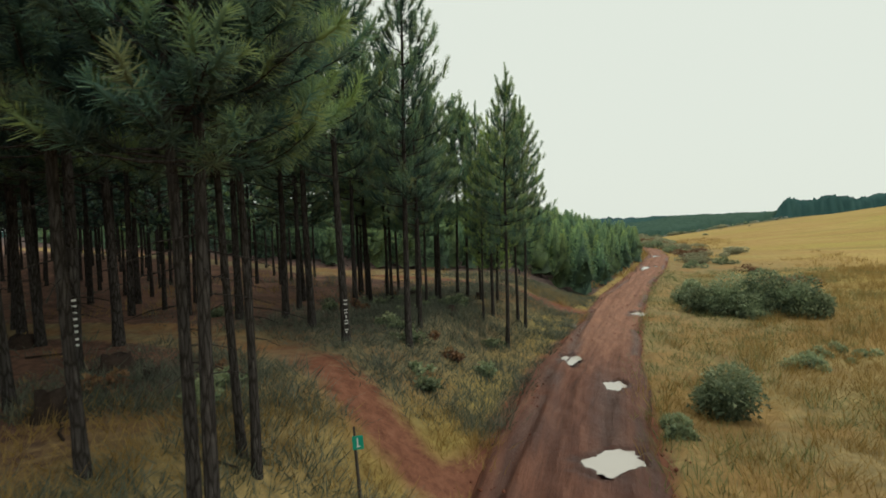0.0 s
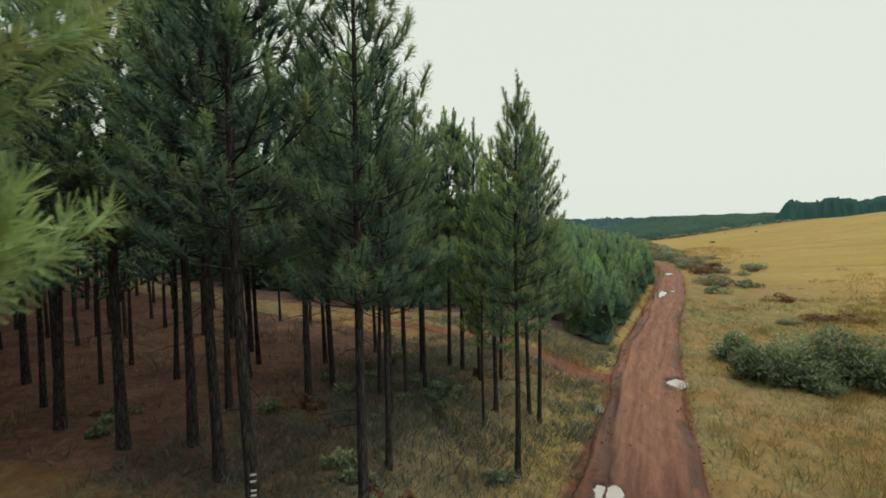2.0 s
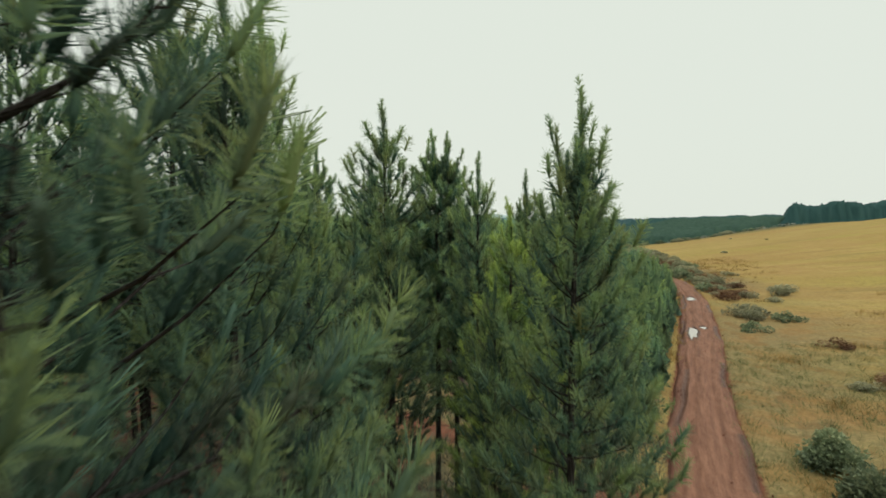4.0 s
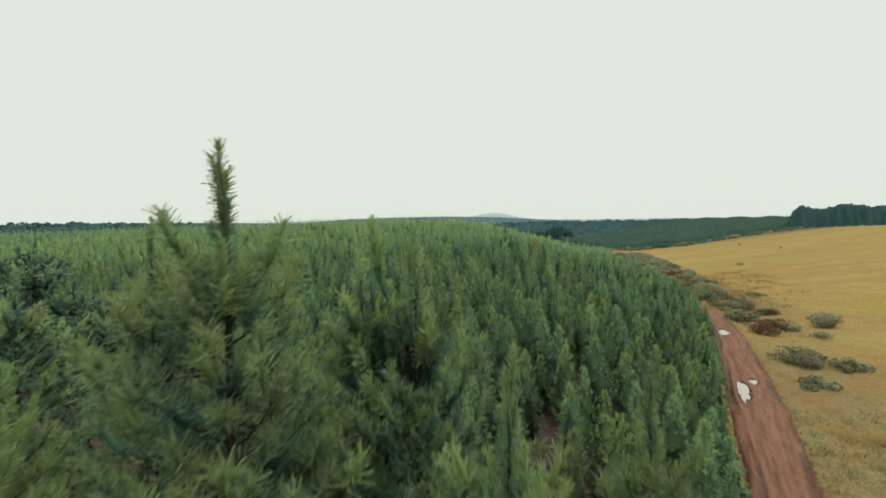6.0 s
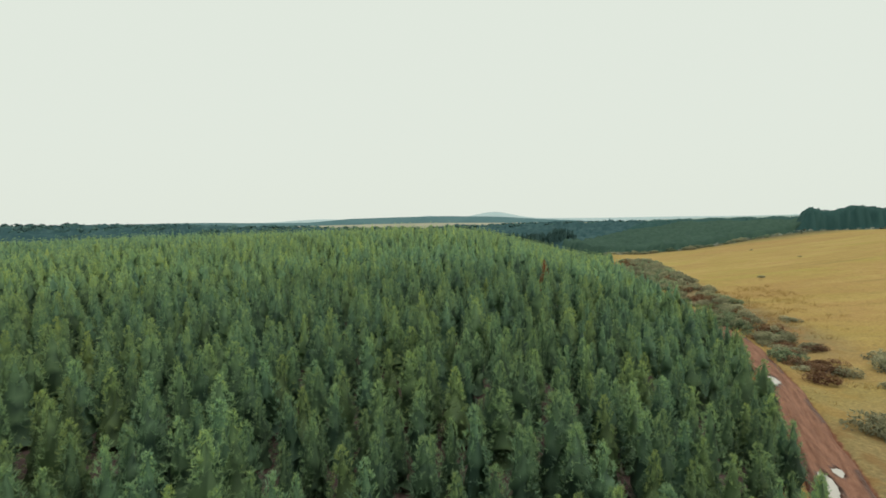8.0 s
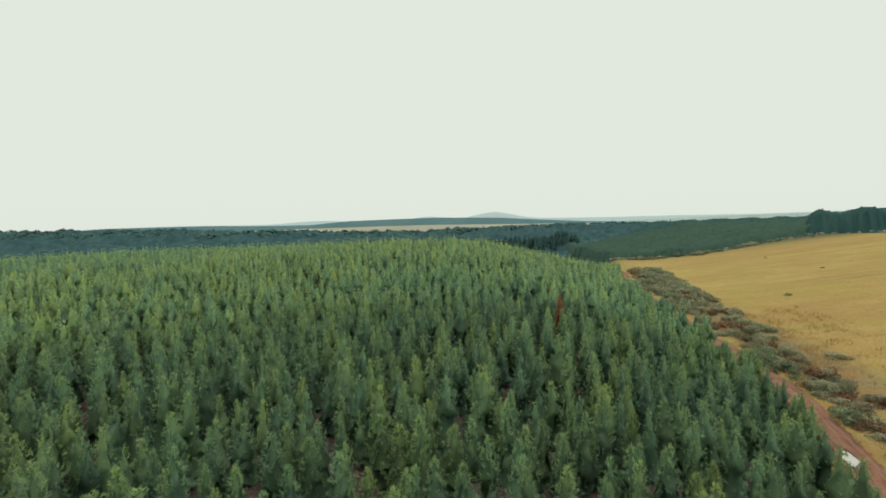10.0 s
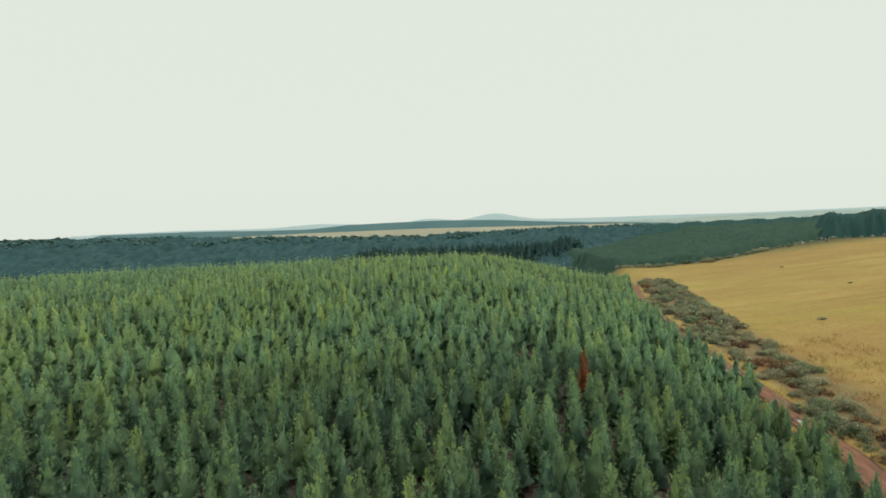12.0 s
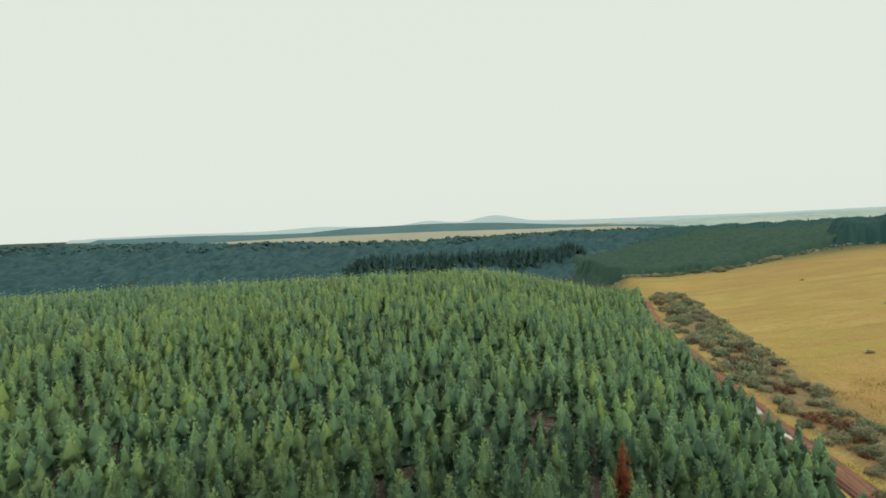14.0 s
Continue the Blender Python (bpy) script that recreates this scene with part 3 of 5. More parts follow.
def build_road():
    ys = spaced(8, 70, 0.16, -60, 250, 1.02)
    us = np.linspace(-2.75, 2.75, 45)
    YY, UU = np.meshgrid(ys, us, indexing="ij")
    half = (road_half(YY) + 0.3) / 2.75 * (1 + 0.07 * np.sin(YY * 0.33) + 0.05 * np.sin(YY * 0.91 + np.sign(UU)))
    XX = soft_curve(YY) + UU * half
    edge = smooth(2.75, 2.2, np.abs(UU))
    ZZ = road_level(YY) + road_height(UU, YY, XX) - 0.42 * (1 - edge)
    pf = puddle_field(XX, YY)
    ZZ = ZZ - 0.20 * smooth(1.3, 0.75, pf)
    me = mesh_from("road", np.stack([XX, YY, ZZ], -1).reshape(-1, 3), grid_faces(len(ys), len(us))[:, ::-1], ROAD)
    wob = 0.25 * np.sin(YY * 0.21)
    wet = np.maximum(smooth(1.9, 1.05, pf), 0.75 * np.exp(-((UU + 1.75 + wob) / 0.3) ** 2) * (np.sin(YY * 0.37 + 2) > -0.3))
    wet = np.maximum(wet, 0.8 * np.exp(-((UU - 2.1) / 0.3) ** 2) * (np.sin(YY * 0.5) > 0.2))
    wet = np.maximum(wet, 0.8 * smooth(8.5, 2.0, np.hypot((XX - 6.2 - 0.3 * (YY - 18)) * 2.4, YY - 18.5)) * (0.7 + 0.3 * np.sin(UU * 3.1 + YY * 0.25)))
    wet = np.maximum(wet, 0.7 * smooth(0.75, 0.25, np.abs(UU + 1.55 + wob * 0.6)) * smooth(12, 15, YY) * smooth(34, 27, YY) * (0.6 + 0.4 * np.sin(YY * 1.3 + UU * 2)))
    at = me.attributes.new("wet", "FLOAT", "POINT")
    at.data.foreach_set("value", wet.astype(np.float32).ravel())
    at = me.attributes.new("dry", "FLOAT", "POINT")
    at.data.foreach_set("value", (smooth(21, 30, YY) * smooth(2.6, 1.6, np.abs(UU - 0.2))).astype(np.float32).ravel())
    at = me.attributes.new("lane", "FLOAT_VECTOR", "POINT")
    at.data.foreach_set("vector", np.stack([XX - soft_curve(YY), YY, 0 * YY], -1).astype(np.float32).ravel())
    ob = part("road", smooth_faces(me))
    return tagged(ob, "rutted red earth forest road with wet muddy patches", "dirt road", kind="structure")


def build_puddle(px, py, a, b, turn):
    ang = np.linspace(0, 2 * np.pi, 56, endpoint=False)
    r = 1.18 + 0.16 * np.sin(ang * 2 + px) + 0.12 * np.sin(ang * 3 + py * 2) + 0.09 * np.sin(ang * 5 + px * 2) + 0.06 * np.sin(ang * 9 + px * 3) + 0.04 * np.sin(ang * 14 + py)
    c, s = math.cos(turn), math.sin(turn)
    u, v = np.cos(ang) * r * a, np.sin(ang) * r * b
    x, y = u * c + v * s * -1, u * s + v * c
    bm = bmesh.new()
    ring = [bm.verts.new((float(i), float(j), 0)) for i, j in zip(x, y)]
    low = [bm.verts.new((float(i) * 0.8, float(j) * 0.8, -0.06)) for i, j in zip(x, y)]
    bm.faces.new(ring)
    for k in range(len(ring)):
        bm.faces.new((ring[k], low[k], low[(k + 1) % len(ring)], ring[(k + 1) % len(ring)]))
    me = bpy.data.meshes.new("puddle")
    bm.normal_update()
    bm.to_mesh(me)
    bm.free()
    me.materials.append(WATER)
    ob = part("puddle", me)
    ob.location = (px, py, float(road_level(py)) - 0.035)
    return tagged(ob, "shallow rain puddle reflecting pale sky on red road", "puddle", "puddles on the road")


# ---- plants ----
def pine_parts(seed, H, base, R, whorl, gap, blades, length, width, stem, upright=0.5, trunk_r=0.14, tips=0.5, bare=True, sides=9, forked=False, rings=4, droop=0.0, core=0.06, glow=0.0, grade=0.5, fan=0.0, arms=(4, 6)):
    """Arrays of one pine: wood (trunk and limbs) and needles. base: height at which the crown begins; gap: metres of limb for each needled shoot."""
    rng = np.random.default_rng(seed)
    n = 12
    zz = np.linspace(-0.25, H - 0.25, n)
    k = np.clip(zz / H, 0, 1)
    bend = np.stack([0.07 * (np.sin(k * 5 + seed) - np.sin(seed)), 0.07 * (np.sin(k * 4 + seed * 2) - np.sin(seed * 2)), zz], 1)
    rad = trunk_r * (1 - k) ** 0.75 + 0.012
    rad[0] *= 1.3
    rad[1] *= 1.05
    wood = [tube(bend, rad, sides, 0.12, rng)]
    tb, tw, tt, tl, tbrown = [], [], [], [], []

    def axis_at(z):
        return np.array([np.interp(z, zz, bend[:, 0]), np.interp(z, zz, bend[:, 1]), z])

    def limb(p0, way, ln, rr, lift, crowd, tone0, bald=0.3, short=1.0):
        q = np.linspace(0, 1, rings)
        pts = p0 + way * (q * ln)[:, None] + np.array([0, 0, 1.0]) * (lift * ln * q ** 2 - droop * ln * q * (1 - q))[:, None]
        wood.append(tube(pts, rr * (1 - 0.8 * q), 3))
        cnt = max(2, int(round(ln / gap * crowd)))
        s = np.clip(bald + (1 - bald) * (np.arange(cnt) + rng.random(cnt)) / cnt, 0, 1)
        s[-1] = 1.0
        pos = np.stack([np.interp(s, q, pts[:, i]) for i in range(3)], 1)
        side = np.cross(way, [0, 0, 1.0])
        lat = rng.uniform(-1, 1, cnt)[:, None] * (1.15 - 0.7 * s)[:, None]
        if fan:
            root = pos
            pos = pos + (side[None] * lat + np.array([0, 0, 0.25])[None] * np.abs(lat) + 0.3 * way[None] * np.abs(lat)) * (fan * min(1.0, ln))
            for a, b in zip(root[::2], pos[::2]):
                wood.append(tube([a, b], [0.008, 0.005], 3))
        tang = way * 0.8 + side[None] * lat * 1.1 + np.array([0, 0, 2 * lift])[None] * s[:, None] + np.array([0, 0, upright]) + 0.18 * rng.normal(size=(cnt, 3))
        tb.append(pos)
        tw.append(tang)
        tl.append(np.full(cnt, short))
        tbrown.append(np.where(rng.random(cnt) < 0.14 * (1 - s) + 0.02, 0.55, 0.38 * rng.random(cnt) ** 2))
        # grade darkens inner shoots against the tips: crown shade painted into the tone
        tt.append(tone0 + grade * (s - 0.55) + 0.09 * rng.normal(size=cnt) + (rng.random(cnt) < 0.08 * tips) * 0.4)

    z = base
    while z < H - 0.95:
        s = (z - base) / (H - base)
        prof = (1 - math.exp(-0.3 * (H - z))) * (0.7 + 0.3 * min(1, s * 5 + 0.2)) + 0.02
        cnt = int(rng.integers(*arms))
        a0 = rng.random() * 6.28
        for i in range(cnt):
            a = a0 + i / cnt * 6.283 + rng.normal() * 0.25
            el = 0.02 + 0.6 * s + rng.normal() * 0.1
            ln = max(0.12, R * prof * (0.6 + 0.55 * rng.random()) + 0.05 - 0.28 * s)
            way = np.array([math.cos(a) * math.cos(el), math.sin(a) * math.cos(el), math.sin(el)])
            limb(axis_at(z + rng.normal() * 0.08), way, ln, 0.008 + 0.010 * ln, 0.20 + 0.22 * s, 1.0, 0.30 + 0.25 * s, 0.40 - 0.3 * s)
        z += whorl * (0.8 + 0.4 * rng.random()) * (1 - 0.2 * s)
    top = axis_at(H - 0.5)
    limb(top - [0, 0, 0.7], np.array([0.02, 0.01, 1.0]), 1.25, 0.016, 0, 2.4, 0.55, 0.0, 0.60)
    for a in np.arange(4) * 1.6 + rng.random():
        limb(top - [0, 0, 0.65 + 0.3 * rng.random()], np.array([0.55 * math.cos(a), 0.55 * math.sin(a), 0.8]), 0.25 + 0.3 * rng.random(), 0.010, 0.3, 1.4, 0.55, 0.2, 0.8)
    if forked:
        for a in (0.4, 2.6, 4.5):
            limb(top - [0, 0, 0.9], np.array([0.5 * math.cos(a), 0.5 * math.sin(a), 1.0]), 0.6 + 0.3 * rng.random(), 0.016, 0.25, 1.8, 0.5, 0.1, 0.66)
    if bare:
        for i in range(14):
            zb = base * (0.45 + 0.55 * rng.random())
            a = rng.random() * 6.283
            ln = 0.3 + 0.9 * rng.random()
            q = np.linspace(0, 1, 3)[:, None]
            wood.append(tube(axis_at(zb) + q * ln * np.array([math.cos(a), math.sin(a), -0.1]) - q ** 2 * [0, 0, 0.15], [0.012, 0.009, 0.004], 3))
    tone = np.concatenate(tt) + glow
    # hearts toned below their needles for a painted depth of shade
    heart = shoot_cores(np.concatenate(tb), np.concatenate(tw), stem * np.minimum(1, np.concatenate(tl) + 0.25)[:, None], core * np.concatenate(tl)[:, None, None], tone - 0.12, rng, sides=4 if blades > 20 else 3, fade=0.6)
    v, f, t = needle_tufts(np.concatenate(tb), np.concatenate(tw), blades, length * np.concatenate(tl), width, 1.0, stem, tone, rng)
    crown = both(heart, (v, f, t))
    brown = np.concatenate(tbrown)
    warm = np.concatenate([np.repeat(brown, len(heart[0]) // len(brown)), np.repeat(brown, len(v) // len(brown))])
    wv, wf = joined(wood)
    k = H / crown[0][:, 2].max()
    wv[:, 2] *= k
    crown[0][:, 2] *= k
    return (wv, wf), (*crown, warm)


def bushy_pine(seed, H, R, shoots, per, length, width, sides, rings, glow=0.0, calm=0.09, heart=0.60):
    """Needles of a young pine: short upswept tufts over a blunt column, shade painted into its dark heart and foot,
    palest at the top.
    """
    rng = np.random.default_rng(seed)
    s = ((np.arange(shoots) + rng.random(shoots)) / shoots) ** 1.15
    a = np.arange(shoots) * 2.4 + rng.normal(size=shoots) * 0.5
    tier = 0.84 + 0.16 * np.cos(s * 6.283 * 7 + rng.random() * 6)
    lobe = 1 + 0.16 * np.sin(a * 2 + seed) + 0.10 * np.sin(a * 3 + seed * 2)
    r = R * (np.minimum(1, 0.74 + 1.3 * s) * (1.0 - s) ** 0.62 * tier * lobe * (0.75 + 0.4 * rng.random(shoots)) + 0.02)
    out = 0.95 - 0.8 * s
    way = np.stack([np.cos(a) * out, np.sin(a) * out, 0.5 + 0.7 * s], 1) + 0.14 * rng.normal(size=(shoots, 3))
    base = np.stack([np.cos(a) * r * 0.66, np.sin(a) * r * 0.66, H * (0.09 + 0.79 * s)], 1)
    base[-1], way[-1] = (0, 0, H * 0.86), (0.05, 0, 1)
    # pale new tips above, painted shade towards the foot
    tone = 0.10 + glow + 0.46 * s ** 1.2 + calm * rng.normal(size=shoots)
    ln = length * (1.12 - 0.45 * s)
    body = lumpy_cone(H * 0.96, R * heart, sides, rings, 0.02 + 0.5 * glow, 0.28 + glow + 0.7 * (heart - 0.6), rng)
    v, f, t = both(body, needle_tufts(base, way, per, ln, width, 0.85, 0.9 * ln, tone, rng))
    v[:, 2] *= H / v[:, 2].max()
    return v, f, t


def pine_thing(name, seed, needle_mat, label, group, **kw):
    wood, (v, f, t, warm) = pine_parts(seed, **kw)
    ob = new(name)
    ob.empty_display_size = 0.2
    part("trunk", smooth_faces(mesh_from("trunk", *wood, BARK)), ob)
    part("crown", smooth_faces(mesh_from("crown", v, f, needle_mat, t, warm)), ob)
    return tagged(ob, label, "pine tree", group)


def place_tree(proto, x, y, height, proto_height, turn=None, wide=1.0, used=None, tilt=(0, 0)):
    """The first use moves the tree itself, later ones copy it."""
    k = height / proto_height
    m = Matrix.Translation((x, y, z_at(x, y) - 0.03)) @ Matrix.Rotation(tilt[0], 4, "X") @ Matrix.Rotation(tilt[1], 4, "Y") @ Matrix.Rotation(turn, 4, "Z")
    if not used[0]:
        used[0] = True
        ob = proto
        ob.matrix_basis = m
    else:
        ob = copy_thing(proto, m)
    ob.scale = (k * wide, k * wide, k)
    return ob


def scatter_stuff(name, protos, spots, mat, label, category, rng, parent=None, vary=0.17, warm=None):
    """Many plants joined into one mesh. protos: (v, f, t) triples; spots: x, y, z, scale, width scale."""
    V, Fc, Tn, Wm, o = [], [], [], [], 0
    for i, (v, f, t) in enumerate(protos):
        sp = spots[i::len(protos)]
        if not len(sp):
            continue
        a = rng.random(len(sp)) * 6.283
        c, s = np.cos(a)[:, None], np.sin(a)[:, None]
        k, w = sp[:, 3:4], sp[:, 4:5] * sp[:, 3:4]
        x = (v[None, :, 0] * c - v[None, :, 1] * s) * w + sp[:, 0:1]
        y = (v[None, :, 0] * s + v[None, :, 1] * c) * w + sp[:, 1:2]
        z = v[None, :, 2] * k + sp[:, 2:3]
        V.append(np.stack([x, y, z], -1).reshape(-1, 3))
        Fc.append((f[None] + (np.arange(len(sp)) * len(v))[:, None, None]).reshape(-1, 3) + o)
        Tn.append(np.clip(t[None] + vary * rng.normal(size=(len(sp), 1)), 0, 1).ravel())
        Wm.append(np.repeat(warm[i::len(protos)] if warm is not None else np.zeros(len(sp)), len(v)))
        o += len(sp) * len(v)
    ob = part(name, mesh_from(name, np.concatenate(V), np.concatenate(Fc), mat, np.concatenate(Tn), None if warm is None else np.concatenate(Wm)), parent)
    return tagged(ob, label, category, kind="stuff")


def shrub_mesh(name, seed, lumps, size, height, leaves, leaf, mat, gap=0.0):
    """A shrub: leaning stems and lumps of small leaves with an uneven outline. Returns stems and leaves."""
    rng = np.random.default_rng(seed)
    c = rng.normal(size=(lumps, 3)) * [size * 0.42, size * 0.42, 0]
    r = height * (0.20 + 0.18 * rng.random(lumps))
    c[:, 2] = np.maximum(r * 0.7, height * (0.25 + 0.5 * rng.random(lumps)) * np.clip(1.15 - np.hypot(c[:, 0], c[:, 1]) / (size * 1.2), 0.35, 1))
    stems = []
    for i in range(min(lumps, 6)):
        q = np.linspace(0, 1, 4)[:, None]
        stems.append(tube(np.array([0, 0, -0.05]) * (1 - q) + c[i] * q * [1, 1, 1] + [c[i][0] * 0.15, c[i][1] * 0.15, 0] * (1 - q), [0.03, 0.025, 0.018, 0.008], 3))
    n = lumps * leaves
    which = np.repeat(np.arange(lumps), leaves)
    u = rng.normal(size=(n, 3))
    u /= np.linalg.norm(u, axis=1)[:, None]
    rr = r[which] * (0.55 + 0.55 * rng.random(n) ** 0.6)
    p = c[which] + u * rr[:, None] * [1.15, 1.15, 0.85]
    p[:, 2] = np.maximum(p[:, 2], 0.02)
    a, b2 = rng.normal(size=(n, 3)) * 0.6 + u, rng.normal(size=(n, 3))
    a /= np.linalg.norm(a, axis=1)[:, None]
    b2 = np.cross(a, b2)
    b2 /= np.linalg.norm(b2, axis=1)[:, None]
    s = leaf * (0.6 + 0.8 * rng.random((n, 1)))
    v = np.stack([p - b2 * s * 0.5, p + b2 * s * 0.5, p + a * s * 1.3], 1).reshape(-1, 3)
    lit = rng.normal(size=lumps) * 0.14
    # leaves darker low down and beneath each lump: shade painted into the tone
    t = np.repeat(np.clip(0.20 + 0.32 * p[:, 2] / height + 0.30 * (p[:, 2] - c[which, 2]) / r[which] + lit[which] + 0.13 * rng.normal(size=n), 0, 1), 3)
    return joined(stems), (v, np.arange(3 * n).reshape(-1, 3), t)


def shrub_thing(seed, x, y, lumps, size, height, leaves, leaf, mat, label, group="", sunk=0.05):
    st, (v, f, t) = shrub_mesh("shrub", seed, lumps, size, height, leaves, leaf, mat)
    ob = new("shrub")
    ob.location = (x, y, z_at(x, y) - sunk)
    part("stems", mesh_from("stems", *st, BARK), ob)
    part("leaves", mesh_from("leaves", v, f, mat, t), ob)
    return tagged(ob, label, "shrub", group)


def grass_patch(name, spots, blades, height, spread, width, mat, label, rng):
    """Tufts of grass blades standing at the spots (x, y, k)."""
    m = len(spots)
    ctr = np.repeat(spots, blades, 0)
    n = len(ctr)
    off = rng.normal(size=(n, 2)) * spread
    k = ctr[:, 2] * (0.55 + 0.75 * rng.random(n))
    x, y = ctr[:, 0] + off[:, 0], ctr[:, 1] + off[:, 1]
    z = land(x, y) - 0.03
    a = rng.random(n) * 6.283
    lean = off * 0.9 + rng.normal(size=(n, 2)) * 0.14
    w = width * (0.6 + 0.8 * rng.random(n))
    root = np.stack([x, y, z], 1)
    sd = np.stack([np.cos(a) * w, np.sin(a) * w, 0 * w], 1)
    tip = root + np.stack([lean[:, 0], lean[:, 1], height * k], 1)
    v = np.stack([root - sd, root + sd, tip], 1).reshape(-1, 3)
    tone = np.repeat(np.clip(np.repeat(0.50 + 0.17 * rng.normal(size=m), blades) + 0.10 * rng.normal(size=n), 0, 1), 3)
    ob = part(name, mesh_from(name, v, np.arange(3 * n).reshape(-1, 3), mat, tone))
    return tagged(ob, label, "grass", kind="stuff")


build_ground()
build_road()
for pd in PUDDLES:
    build_puddle(*pd)

# ---- tall pines ----
TALL_LABEL = "tall plantation pine with bare dark trunk and high crown"
TALL_GROUP = "tall pines beside the road"
H0 = 12.0
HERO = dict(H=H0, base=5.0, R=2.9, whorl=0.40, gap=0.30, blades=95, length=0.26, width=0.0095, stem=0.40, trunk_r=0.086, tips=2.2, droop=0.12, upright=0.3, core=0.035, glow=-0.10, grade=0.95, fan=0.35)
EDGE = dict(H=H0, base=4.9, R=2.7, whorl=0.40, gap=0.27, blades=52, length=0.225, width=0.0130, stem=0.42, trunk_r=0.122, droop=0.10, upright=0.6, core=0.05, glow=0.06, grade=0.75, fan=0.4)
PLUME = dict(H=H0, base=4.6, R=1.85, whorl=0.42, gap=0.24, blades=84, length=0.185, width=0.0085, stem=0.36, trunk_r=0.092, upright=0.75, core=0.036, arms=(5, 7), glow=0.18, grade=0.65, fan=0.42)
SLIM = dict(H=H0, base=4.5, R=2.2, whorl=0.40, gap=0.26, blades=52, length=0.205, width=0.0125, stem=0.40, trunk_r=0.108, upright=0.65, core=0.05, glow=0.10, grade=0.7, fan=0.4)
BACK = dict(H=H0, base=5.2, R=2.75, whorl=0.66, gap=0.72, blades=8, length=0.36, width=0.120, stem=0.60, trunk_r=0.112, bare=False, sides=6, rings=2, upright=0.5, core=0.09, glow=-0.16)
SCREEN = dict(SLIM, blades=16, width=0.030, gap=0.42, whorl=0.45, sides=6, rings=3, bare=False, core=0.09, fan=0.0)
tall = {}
# glow offsets needle tone: "shade" darkened, "sunny" lightened to paint in the light
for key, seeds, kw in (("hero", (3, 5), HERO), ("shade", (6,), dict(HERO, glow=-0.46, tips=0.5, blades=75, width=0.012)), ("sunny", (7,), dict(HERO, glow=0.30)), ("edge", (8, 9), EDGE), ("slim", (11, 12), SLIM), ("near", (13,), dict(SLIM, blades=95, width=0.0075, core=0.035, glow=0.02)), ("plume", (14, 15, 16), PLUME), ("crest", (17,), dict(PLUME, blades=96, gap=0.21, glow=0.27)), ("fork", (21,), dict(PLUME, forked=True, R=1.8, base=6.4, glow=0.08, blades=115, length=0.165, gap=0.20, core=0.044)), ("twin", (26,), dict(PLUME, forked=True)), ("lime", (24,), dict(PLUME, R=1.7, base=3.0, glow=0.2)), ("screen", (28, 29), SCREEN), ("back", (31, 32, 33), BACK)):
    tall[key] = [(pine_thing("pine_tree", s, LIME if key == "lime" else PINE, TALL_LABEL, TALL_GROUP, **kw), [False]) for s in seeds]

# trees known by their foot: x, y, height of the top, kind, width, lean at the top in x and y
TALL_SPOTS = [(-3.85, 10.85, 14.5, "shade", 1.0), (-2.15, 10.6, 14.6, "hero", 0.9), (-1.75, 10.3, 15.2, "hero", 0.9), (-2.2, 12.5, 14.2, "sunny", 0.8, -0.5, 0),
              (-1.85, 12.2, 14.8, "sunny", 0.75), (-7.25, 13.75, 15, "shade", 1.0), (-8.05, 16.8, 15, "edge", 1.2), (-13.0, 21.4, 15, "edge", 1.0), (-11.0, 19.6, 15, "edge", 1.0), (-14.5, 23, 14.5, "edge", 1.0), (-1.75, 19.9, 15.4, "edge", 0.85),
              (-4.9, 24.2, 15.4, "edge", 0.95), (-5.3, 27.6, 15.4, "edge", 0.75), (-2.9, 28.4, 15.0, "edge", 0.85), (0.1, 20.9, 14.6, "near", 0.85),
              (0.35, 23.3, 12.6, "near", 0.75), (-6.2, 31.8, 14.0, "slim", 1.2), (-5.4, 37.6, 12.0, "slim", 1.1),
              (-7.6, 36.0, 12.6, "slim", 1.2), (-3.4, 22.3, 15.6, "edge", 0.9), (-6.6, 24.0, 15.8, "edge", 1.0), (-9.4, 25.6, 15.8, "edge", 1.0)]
# trees known by their top: x, y and height of the top, kind, width
TALL_TOPS = [(-2.1, 32.3, 12.0, "plume", 1.0), (0.5, 28.7, 10.6, "plume", 0.9), (1.09, 29.35, 10.85, "plume", 1.0), (-0.5, 29.3, 10.7, "plume", 1.0),
             (0.72, 32.33, 13.45, "plume", 1.1), (1.90, 33.0, 12.78, "fork", 0.95), (2.35, 32.8, 12.68, "fork", 0.95), (3.02, 31.1, 11.95, "plume", 0.8), (3.0, 27.7, 9.5, "plume", 0.75),
             (4.22, 31.95, 11.6, "plume", 0.85), (4.83, 29.8, 11.75, "plume", 0.8), (5.12, 29.6, 11.8, "plume", 0.8), (-1.78, 35.9, 12.85, "fork", 0.9),
             (-1.3, 29.4, 15.1, "crest", 0.7), (-2.64, 29.7, 14.4, "crest", 0.85), (-3.0, 32.3, 13.8, "crest", 0.95), (-3.5, 33.9, 12.9, "crest", 1.0), (-3.6, 35.3, 10.7, "plume", 1.0),
             (-0.13, 36.1, 12.5, "plume", 1.0), (-2.5, 37.4, 12.1, "plume", 1.0), (3.42, 28.95, 10.8, "lime", 1.0), (3.93, 25.37, 12.17, "twin", 0.85, 0.2, -0.6), (0.25, 26.2, 11.3, "plume", 0.9)]


marked = []


